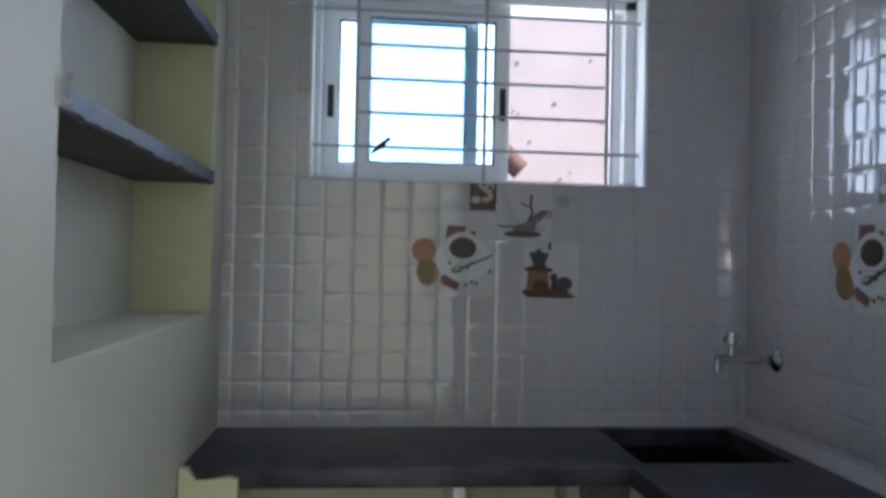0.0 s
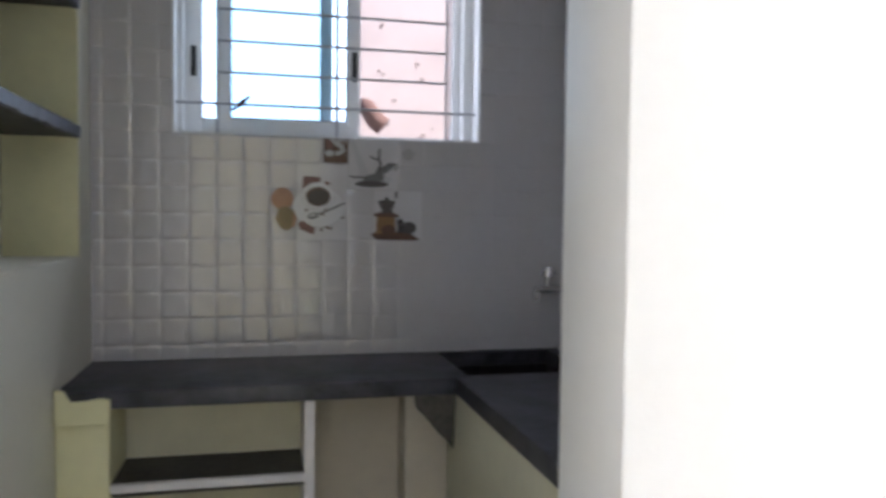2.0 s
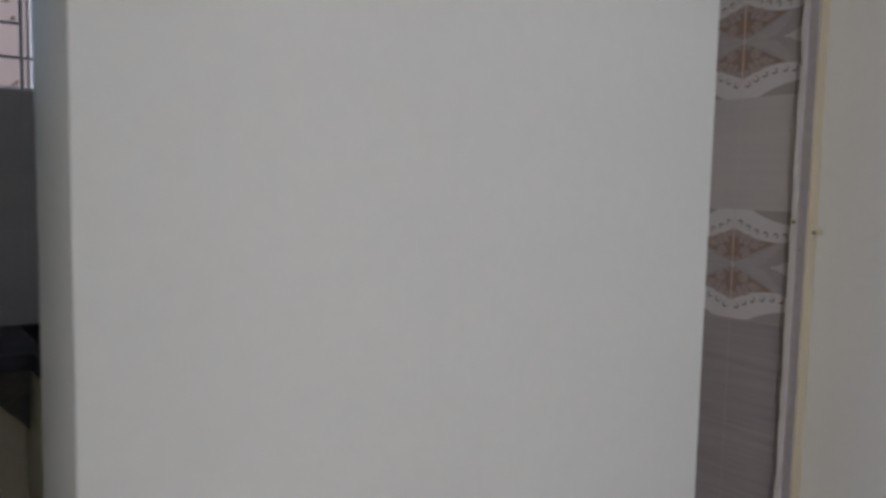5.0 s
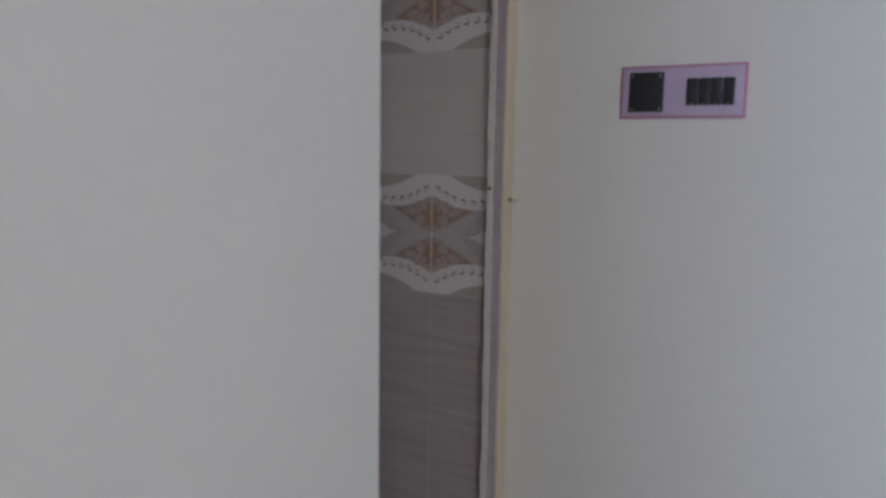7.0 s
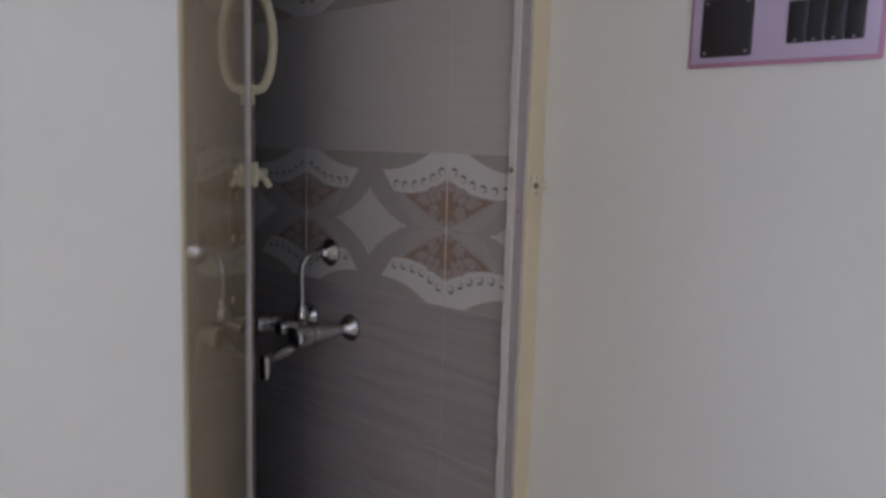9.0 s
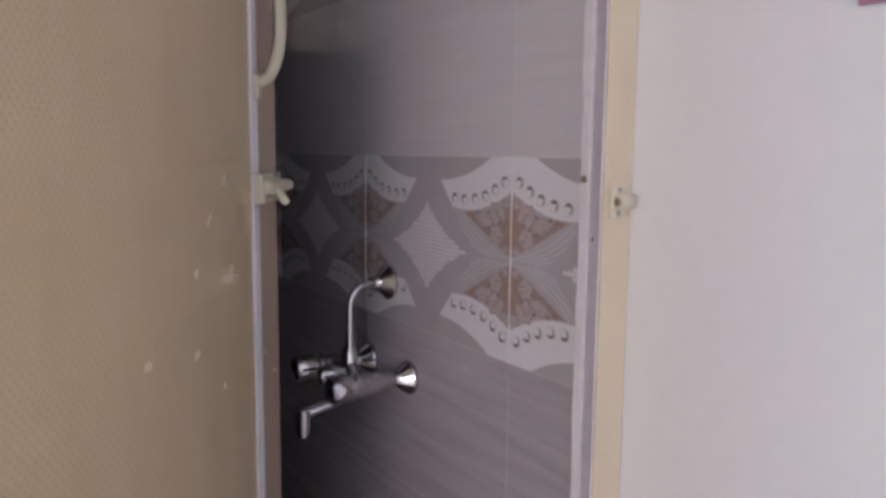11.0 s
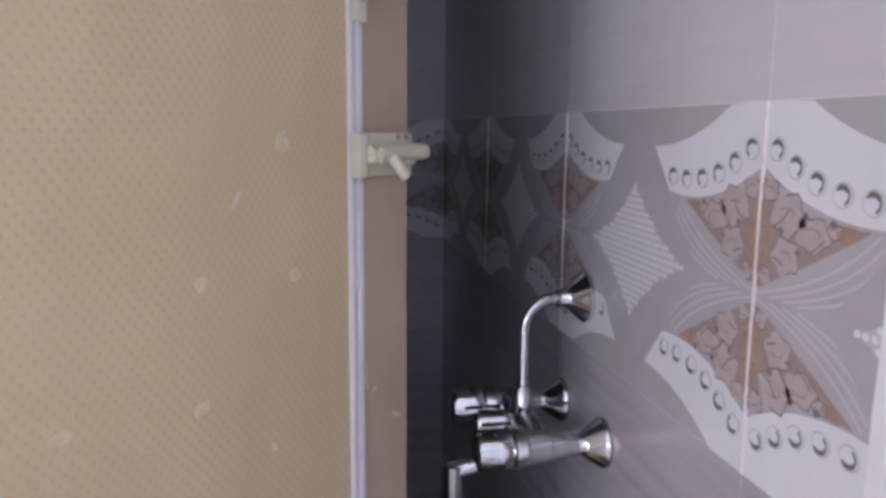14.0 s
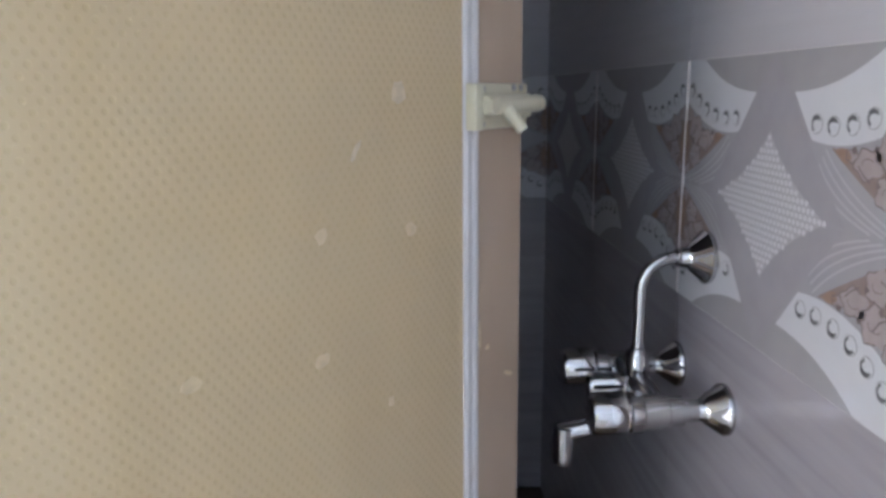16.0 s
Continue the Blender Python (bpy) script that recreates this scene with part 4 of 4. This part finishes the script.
def picture(place, wall):
    """Breakfast print over a group of tiles; place(u, v, w) lies on the wall, w out of it."""
    def pr(name, loops, material, lift):
        part(name, prism(loops, 0.0006, lambda u, v, w: place(u, v, 0.0034 + lift * 0.0007 + w)), material, wall, smooth=False)
    def rim(cu, cv, ru, rv, a0, a1, n=20):
        return [(cu + ru * math.cos(a), cv + rv * math.sin(a)) for a in [a0 + (a1 - a0) * k / n for k in range(n + 1)]]
    for u0, v0, nu, nv in ((0.2453, 1.2262, 2, 3), (0.4027, 1.3836, 2, 2), (0.4814, 1.2262, 2, 2)):
        pr("printed_ground", [[(u0 + 0.002, v0 + 0.002), (u0 + nu * KC - 0.002, v0 + 0.002), (u0 + nu * KC - 0.002, v0 + nv * KC - 0.002), (u0 + 0.002, v0 + nv * KC - 0.002)]], M_KPLAIN, -1)
    pr("printed_saucer", [oval(0.312, 1.326, 0.080, 0.061, 28)], P_WHITE, 0)
    pr("printed_saucer", strip(rim(0.312, 1.326, 0.079, 0.060, 3.0, 6.1), 0.004), P_GREYP, 1)
    pr("printed_fruit", [oval(0.203, 1.352, 0.034, 0.034, 22)], P_ORANGE, 1)
    pr("printed_fruit", [[(0.190, 1.322), (0.214, 1.330), (0.236, 1.318), (0.247, 1.292), (0.240, 1.268), (0.216, 1.253), (0.196, 1.262), (0.182, 1.290)]], P_OLIVE, 2)
    pr("printed_fruit", [[(0.236, 1.317), (0.246, 1.292), (0.240, 1.269), (0.229, 1.262), (0.234, 1.290)]], P_ORANGE, 3)
    pr("printed_chocolate", [[(0.262, 1.384), (0.266, 1.422), (0.317, 1.420), (0.316, 1.402), (0.290, 1.400)], [(0.332, 1.408), (0.346, 1.405), (0.344, 1.394), (0.330, 1.397)]], P_MAROON, 2)
    pr("printed_chocolate", [[(0.250, 1.279), (0.262, 1.286), (0.303, 1.262), (0.296, 1.243), (0.254, 1.260)]], P_MAROON, 2)
    pr("printed_cup", [oval(0.310, 1.362, 0.049, 0.042, 28)], P_WHITE, 3)
    pr("printed_cup", strip(rim(0.310, 1.362, 0.049, 0.042, 2.6, 6.4), 0.003), P_GREYP, 4)
    pr("printed_coffee", [oval(0.310, 1.360, 0.038, 0.030, 28)], P_UMBER, 4)
    pr("printed_coffee", [oval(0.312, 1.358, 0.033, 0.025, 24)], P_COFFEE, 5)
    pr("printed_spoon", strip([(0.298, 1.303), (0.325, 1.312), (0.358, 1.326), (0.392, 1.342)], 0.006) + [oval(0.296, 1.301, 0.018, 0.010, 14, 14)], P_SMOKE, 4)
    pr("printed_spoon", [oval(0.294, 1.303, 0.010, 0.005, 12, 14)], P_GREYP, 5)
    pr("printed_beans", [oval(x, z, 0.0055, 0.0045, 8) for x, z in ((0.386, 1.296), (0.348, 1.263), (0.320, 1.258), (0.336, 1.266), (0.274, 1.318), (0.334, 1.318), (0.324, 1.305))], P_UMBER, 6)
    pr("printed_tile", [[(0.3262, 1.4645), (0.4010, 1.4645), (0.4010, 1.5388), (0.3262, 1.5388)]], P_UMBER, 0)
    pr("printed_swirl", strip([(0.352, 1.540), (0.360, 1.528), (0.376, 1.518), (0.388, 1.508), (0.380, 1.496), (0.362, 1.494)], 0.013) + [oval(0.381, 1.530, 0.015, 0.010, 14), oval(0.344, 1.494, 0.014, 0.010, 14)], P_GREYP, 1)
    pr("printed_swirl", [oval(0.344, 1.520, 0.010, 0.014, 14), oval(0.384, 1.528, 0.007, 0.005, 12)], P_MAROON, 2)
    pr("printed_saucer", [[(0.404, 1.540), (0.420, 1.538), (0.446, 1.478), (0.470, 1.430), (0.440, 1.424), (0.428, 1.470)], oval(0.482, 1.416, 0.058, 0.014, 22)], P_GREYP, 0)
    pr("printed_splash", [oval(0.476, 1.402, 0.053, 0.010, 22)], P_INK, 2)
    pr("printed_splash", [[(0.446, 1.410), (0.458, 1.428), (0.486, 1.436), (0.500, 1.452), (0.516, 1.440), (0.512, 1.412)], [(0.500, 1.450), (0.540, 1.468), (0.548, 1.460), (0.520, 1.436)]], P_SMOKE, 1)
    pr("printed_splash", strip([(0.492, 1.440), (0.503, 1.462), (0.497, 1.482), (0.500, 1.512)], 0.007) + strip([(0.497, 1.478), (0.480, 1.482), (0.470, 1.490)], 0.005)
       + strip([(0.505, 1.450), (0.530, 1.467), (0.553, 1.466), (0.556, 1.455), (0.545, 1.447)], 0.005) + strip([(0.458, 1.420), (0.435, 1.424), (0.420, 1.421), (0.406, 1.427)], 0.005), P_INK, 3)
    pr("printed_pot", [oval(0.591, 1.496, 0.019, 0.017, 16), [(0.602, 1.500), (0.618, 1.510), (0.606, 1.488)], [(0.568, 1.508), (0.578, 1.504), (0.578, 1.490)], oval(0.593, 1.513, 0.007, 0.004, 10)], P_CAP, 0)
    pr("printed_grinder", [[(0.489, 1.247), (0.555, 1.247), (0.550, 1.302), (0.493, 1.302)]], P_WOOD, 1)
    pr("printed_grinder", [oval(0.530, 1.258, 0.024, 0.017, 16)], P_UMBER, 2)
    pr("printed_grinder", [[(0.484, 1.301), (0.562, 1.298), (0.562, 1.306), (0.545, 1.313), (0.500, 1.314), (0.482, 1.309)]], P_UMBER, 3)
    pr("printed_grinder", [[(0.505, 1.312), (0.545, 1.312), (0.540, 1.322), (0.552, 1.350), (0.530, 1.353), (0.528, 1.362), (0.518, 1.362), (0.517, 1.353), (0.494, 1.350), (0.508, 1.322)],
                           [(0.549, 1.360), (0.557, 1.360), (0.557, 1.380), (0.549, 1.380)]], P_INK, 4)
    pr("printed_beans", [oval(0.595, 1.266, 0.024, 0.020, 16)], P_INK, 3)
    pr("printed_beans", [oval(0.566, 1.284, 0.011, 0.011, 12), [(0.560, 1.276), (0.572, 1.276), (0.578, 1.250), (0.556, 1.250)]], P_COFFEE, 4)
    pr("printed_base", [[(0.474, 1.246), (0.490, 1.228), (0.612, 1.226), (0.632, 1.230), (0.614, 1.240), (0.600, 1.250), (0.490, 1.252)]], P_UMBER, 0)


picture(lambda u, v, w: (u, YB - w, v), wall_back)
picture(lambda u, v, w: (XR - w, 1.762 - u, v), wall_right)


# ---- tiles: kitchen ----
def cushion_mesh(nu, nv, c=KC):
    """A white tile of nu x nv pressed cushions in the x, z plane, its face towards -y."""
    crng = random.Random(nu * 7 + nv)
    bm = bmesh.new()
    for i in range(nu):
        for j in range(nv):
            rings = []
            for inset, out in ((0.0, 0.0), (0.0010, 0.0002), (0.0030, 0.0011), (0.0060, 0.0018), (0.0095, 0.0021)):
                x0, x1, z0, z1 = i * c + inset, (i + 1) * c - inset, j * c + inset, (j + 1) * c - inset
                rings.append([bm.verts.new(p) for p in ((x0, -out, z0), (x1, -out, z0), (x1, -out, z1), (x0, -out, z1))])
            for a, b in zip(rings, rings[1:]):
                for k in range(4):
                    bm.faces.new((a[k], a[(k + 1) % 4], b[(k + 1) % 4], b[k]))
            tx, tz = crng.uniform(-0.00028, 0.00028), crng.uniform(-0.00028, 0.00028)
            for k, v in enumerate(rings[-1]):
                v.co.y += (tx if k in (1, 2) else -tx) + (tz if k > 1 else -tz)
            bm.faces.new(rings[-1])
    me = finish("tile", bm, M_KTILE)
    for p in me.polygons:
        p.use_smooth = p.area < 0.002
    return me


KM = {}


def ktile(parent, nu, nv, at, turn):
    if (nu, nv) not in KM:
        KM[nu, nv] = cushion_mesh(nu, nv)
    piece("tile", KM[nu, nv], parent, at, turn)


KX, KZ = 0.324 - 9 * KC, 1.541 - 9 * KC
for row in range(6):
    z0 = KZ + 3 * KC * row
    n = 3 if row < 5 else 2
    for col in range(7):
        x0, nu = KX + 3 * KC * col, 3 if col < 6 else 2
        if row < 3 or x0 > WX1 or x0 + 3 * KC < WX0 + 0.02:
            ktile(wall_back, nu, n, (x0, YB, z0), 0)
        elif x0 + nu * KC > WX1 + 0.03:
            ktile(wall_back, 2, n, (x0 + KC, YB, z0), 0)
    for col in range(7):
        ktile(wall_right, 3, n, (XR, YB - 3 * KC * col - 0.003, z0), -90)
# cut tiles beside the window
for x0, x1 in ((WX1 + 0.001, KX + 16 * KC), (KX + 3 * KC, WX0 - 0.001)):
    cut = finish("tile", box(0, x1 - x0, -0.002, 0.008, 0.0005, KC - 0.0005, 0.0015, 2), M_KTILE)
    for k in range(8):
        piece("tile", cut, wall_back, (x0, YB, 1.541 + KC * k))


# ---- tiles: bathroom ----
TW, TH, G, GB = 0.450, 0.300, 0.0004, 0.0014


def slab_mesh(w, h, material):
    bm = bmesh.new()
    add_box(bm, G, w - G, 0.0, 0.0075, G, h - G)
    return finish("tile", bm, material)


def quad4(pts):
    return [[(su * u, sv * v) for u, v in pts] for su in (1, -1) for sv in (1, -1)]


def curve(p, q, r, n=10):
    return [((1 - t) ** 2 * p[0] + 2 * t * (1 - t) * q[0] + t * t * r[0], (1 - t) ** 2 * p[1] + 2 * t * (1 - t) * q[1] + t * t * r[1]) for t in [k / n for k in range(n + 1)]]


def fan(lo, hi):
    """Quads between two curves of equal count."""
    return [[a, b, d, c] for a, b, c, d in zip(lo, lo[1:], hi, hi[1:])]


def clipped(loops, u0, u1):
    """Keeps what of each convex loop lies between u0 and u1."""
    out = []
    for lp in loops:
        for lim, sign in ((u0, 1), (u1, -1)):
            res = []
            for k in range(len(lp)):
                a, b = lp[k], lp[(k + 1) % len(lp)]
                ia, ib = (a[0] - lim) * sign >= 0, (b[0] - lim) * sign >= 0
                if ia:
                    res.append(a)
                if ia != ib:
                    t = (lim - a[0]) / (b[0] - a[0])
                    res.append((lim, a[1] + t * (b[1] - a[1])))
            lp = res
            if len(lp) < 3:
                break
        if len(lp) >= 3:
            out.append(lp)
    return out


HU, HV = TW / 2 - G, TH / 2 - G
prints = collections.OrderedDict()
lens_top = curve((0.172, HV), (0.105, 0.106), (0.0, 0.108))
prints["printed_cap"] = (P_CAP, [l for q in fan(lens_top, [(u, HV) for u, v in lens_top]) for l in quad4(q)], 0)
wl = curve((0.074, 0.070), (0.150, 0.058), (HU, 0.101))
wu = curve((0.038, 0.112), (0.113, 0.113), (0.173, HV - 0.001), 8) + [(0.20, HV), (HU, HV)]
prints["printed_scallop"] = (P_WHITE, [l for q in fan(wl, wu) for l in quad4(q)], 1)
fl, fu = curve((0.108, 0.064), (0.168, 0.030), (HU, 0.006)), curve((0.108, 0.066), (0.155, 0.052), (HU, 0.094))
prints["printed_flowers"] = (P_PINK, [l for q in fan(fl, fu) for l in quad4(q)], 1)
rng = random.Random(7)
brown, petals, ink, gaps = [], [], [], []


def blossom(cu, cv, r, k, lobes):
    ph = rng.uniform(0, 6)
    return [(min(HU, cu + r * (1 + 0.16 * math.cos(lobes * a + ph)) * math.cos(a)), cv + k * r * (1 + 0.16 * math.cos(lobes * a + ph)) * math.sin(a)) for a in [2 * math.pi * q / 18 for q in range(18)]]


brown += quad4([(HU, 0.076), (0.220, 0.073), (0.216, 0.069), (0.217, 0.063), (0.211, 0.059), (0.212, 0.052), (0.208, 0.046), (HU, 0.046)])
brown += quad4([(HU, 0.046), (0.208, 0.046), (0.212, 0.040), (0.209, 0.034), (0.215, 0.029), (0.214, 0.022), (0.220, 0.019), (HU, 0.016)])
brown += quad4([(0.113, 0.064), (0.124, 0.056), (0.133, 0.054), (0.138, 0.060), (0.131, 0.066), (0.122, 0.0665)])
for cu, cv, r, k in ((0.191, 0.067, 0.0200, 0.82), (0.161, 0.056, 0.0185, 0.66), (0.190, 0.036, 0.0165, 0.85), (0.139, 0.0610, 0.0090, 0.6), (0.213, 0.084, 0.0100, 0.9), (0.214, 0.018, 0.0075, 1.0)):
    lp = blossom(cu, cv, r, k, 5)
    petals += quad4(lp)
    n0 = rng.randrange(18)
    for q in strip([lp[(n0 + i_) % 18] for i_ in range(15)], 0.0012):
        gaps += quad4(q)
    for q in strip([(cu + 0.45 * r * math.cos(a), cv + 0.25 * r * math.sin(a)) for a in [0.5 + 0.6 * k_ for k_ in range(6)]], 0.0008):
        ink += quad4(q)
for cu, cv, r, k in ((0.141, 0.066, 0.0035, 0.8), (0.170, 0.0685, 0.003, 0.8), (0.197, 0.054, 0.003, 1.2), (0.176, 0.041, 0.003, 0.8), (0.219, 0.055, 0.0016, 1.0), (0.217, 0.034, 0.0016, 1.0)):
    gaps += quad4(blossom(cu, cv, r, k, 3))
for pts in ([(0.206, 0.057), (0.196, 0.062), (0.188, 0.072)], [(0.204, 0.034), (0.192, 0.030)], [(0.148, 0.054), (0.156, 0.047), (0.166, 0.042)]):
    for q in strip(pts, 0.0016):
        gaps += quad4(q)
prints["printed_leaves"] = (P_BROWN, brown, 4)
prints["printed_outlines"] = (P_GAP, gaps, 5)
prints["printed_petals"] = (P_PETAL, petals, 3)
prints["printed_stems"] = (P_GAP, ink, 6)
ru = curve((0.0, HV), (0.068, 0.070), (0.140, 0.001))
ring = [[(0, 0), a, b] for a, b in zip(ru, ru[1:])]
prints["printed_star"] = (P_RING, [l for q in ring for l in quad4(q)], 6)
lines = []
for k in range(4):
    lines += strip(curve((0.098 - 0.004 * k, 0.064 - 0.007 * k), (0.140 - 0.012 * k, 0.022 - 0.002 * k), (HU - 0.002 - 0.017 * k, 0.0022), 8), 0.0022)
prints["printed_lines"] = (P_LINE, [l for q in lines for l in quad4(q)], 2)
dia = curve((0.0, 0.075), (0.034, 0.030), (0.112, 0.0))
mesh_cells = []
for i in range(-15, 16):
    for j in range(-13, 14):
        cu, cv = (i + 0.5 * (j % 2)) * 0.0078, j * 0.0068
        edge = next((v0 + (v1 - v0) * (abs(cu) - u0) / (u1 - u0) for (u0, v0), (u1, v1) in zip(dia, dia[1:]) if u0 <= abs(cu) <= u1), -1)
        if edge > abs(cv) + 0.001:
            mesh_cells.append(oval(cu, cv, 0.0034, 0.0030, 6))
prints["printed_scales"] = (P_MESH, mesh_cells, 8)
prints["printed_diamond"] = (P_SCALE, [l for q in [[(0, 0), a, b] for a, b in zip(dia, dia[1:])] for l in quad4(q)], 7)
rings_, inner, pearls, hooks = [], [], [], []
for u, v in ((0.081, 0.0845), (0.107, 0.0835), (0.135, 0.0860), (0.1615, 0.0920), (0.1855, 0.1020), (0.2085, 0.1140)):
    rings_ += quad4(oval(u, v, 0.0100, 0.0090, 18))
    inner += quad4(oval(u, v, 0.0092, 0.0082, 16))
    for q in strip([(u + 0.0066 * math.cos(a), v + 0.0062 * math.sin(a)) for a in [0.5 + 0.42 * k for k in range(10)]], 0.0024):
        pearls += quad4(q)
    for q in strip([(u + 0.0062 * math.cos(a), v + 0.0058 * math.sin(a)) for a in [1.0 + 0.4 * k for k in range(5)]], 0.0040):
        hooks += quad4(q)
prints["printed_rings"] = (P_CAP, rings_, 3)
prints["printed_beads"] = (P_WHITE, inner, 4)
prints["printed_pearls"] = (P_SMOKE, pearls, 5)
prints["printed_scrolls"] = (P_SMOKE, hooks, 6)

BM = {}


def band_tile(parent, to, u0, u1, zc):
    """One decorated tile; to(u, w) gives x, y on the wall for u along it and w out of it; u0..u1 the part of the tile that fits."""
    body = bmesh.new()
    a, b, c, d = to(u0 + GB, 0), to(u1 - GB, 0), to(u1 - GB, -0.0075), to(u0 + GB, -0.0075)
    lo = [body.verts.new((*p, zc - HV)) for p in (a, b, c, d)]
    hi = [body.verts.new((*p, zc + HV)) for p in (a, b, c, d)]
    body.faces.new(lo)
    body.faces.new(hi)
    for k in range(4):
        body.faces.new((lo[k], lo[(k + 1) % 4], hi[(k + 1) % 4], hi[k]))
    tile = part("tile", body, M_BAND, parent, "decorated tile with scallops, flowers and a star", smooth=False)
    for name, (material, loops, lift) in prints.items():
        lp = clipped(loops, u0 + GB, u1 - GB)
        if not lp:
            continue
        bm = bmesh.new()
        for l in lp:
            bm.faces.new([bm.verts.new((*to(u, 0.00025 * (lift + 1)), zc + v)) for u, v in l])
        me = bpy.data.meshes.new(name)
        bm.to_mesh(me)
        bm.free()
        me.materials.append(material)
        ob = new(name, me)
        ob.parent = tile


def plain_rows(parent, origin, turn, cuts, rows):
    """Plain tiles: cuts are the joints along the wall, rows of (z0, z1, material)."""
    for z0, z1, m in rows:
        for c0, c1 in zip(cuts, cuts[1:]):
            key = (round(c1 - c0, 4), round(z1 - z0, 4), m.name)
            if key not in BM:
                BM[key] = slab_mesh(c1 - c0, z1 - z0, m)
            v = Matrix.Rotation(radians(turn), 3, "Z") @ Vector((c0, 0, 0))
            piece("tile", BM[key], parent, (origin[0] + v.x, origin[1] + v.y, z0), turn)


ROWS = [(BZ, 0.35, M_BDARK), (0.35, 0.65, M_BDARK), (0.65, 0.95, M_BDARK), (1.25, 1.55, M_BLIGHT), (1.85, 2.15, M_BLIGHT), (2.15, 2.45, M_BLIGHT), (2.45, 2.75, M_BLIGHT)]
JY = 0.679
# tap wall: tiles run from the door frame to the end wall; joints every 0.45 m from JY
plain_rows(wall_switch, (X1, 0, 0), -90, [-BY1, -(JY + 3 * TW) if JY + 3 * TW < BY1 else -BY1 + 0.0, -(JY + 2 * TW), -(JY + TW), -JY, -0.488][(0 if JY + 3 * TW < BY1 else 1):], ROWS)
for zc in (1.10, 1.70):
    for c in (JY - TW / 2, JY + TW / 2, JY + 1.5 * TW, JY + 2.5 * TW, JY + 3.5 * TW):
        u0, u1 = max(c - TW / 2, 0.488) - c, min(c + TW / 2, BY1) - c
        if u1 - u0 > 0.02:
            band_tile(wall_switch, lambda u, w, c=c: (X1 - w, c + u), u0, u1, zc)
for zc in (1.10, 1.70):
    for y in (JY, JY + TW, JY + 2 * TW):
        part("grout_joint", box(X1 - 0.0024, X1 + 0.0005, y - 0.0010, y + 0.0010, zc - HV, zc + HV), M_JOINT, wall_switch, "pale grout joint", smooth=False)
plain_rows(wall_toilet, (0, BY1, 0), 0, [BX0, 1.60, X1], [r for r in ROWS if r[1] < 1.6 or r[0] > 2.1])
for cuts in ([BX0, VX0 - 0.001], [VX1 + 0.001, X1]):
    plain_rows(wall_toilet, (0, BY1, 0), 0, cuts, [(1.85, 2.15, M_BLIGHT)])
plain_rows(wall_toilet, (0, BY1, 0), 0, [VX0, VX1], [(VZ1 + 0.001, 2.15, M_BLIGHT)])
for zc, spans in ((1.10, ((BX0, 1.60), (1.60, X1))), (1.70, ((BX0, VX0 - 0.001), (VX1 + 0.001, X1)))):
    for a0, a1 in spans:
        c = X1 - TW / 2 if a0 >= 1.6 else X1 - 1.5 * TW
        band_tile(wall_toilet, lambda u, w, c=c: (c + u, BY1 - w), a0 - c, a1 - c, zc)

# ---- floor tiles ----
floor_tile = finish("tile", box(0.001, 0.599, 0.001, 0.599, -0.010, 0.0), M_FLOOR)
for i in range(-4, 4):
    for j in range(-5, 1):
        piece("tile", floor_tile, bpy.data.objects["floor"], (-0.35 + 0.6 * i, -0.324 + 0.6 * j, 0.0))
for i in range(0, 2):
    for j in range(1, 4):
        piece("tile", floor_tile, bpy.data.objects["floor"], (-0.35 + 0.6 * i, -0.324 + 0.6 * j, 0.0))
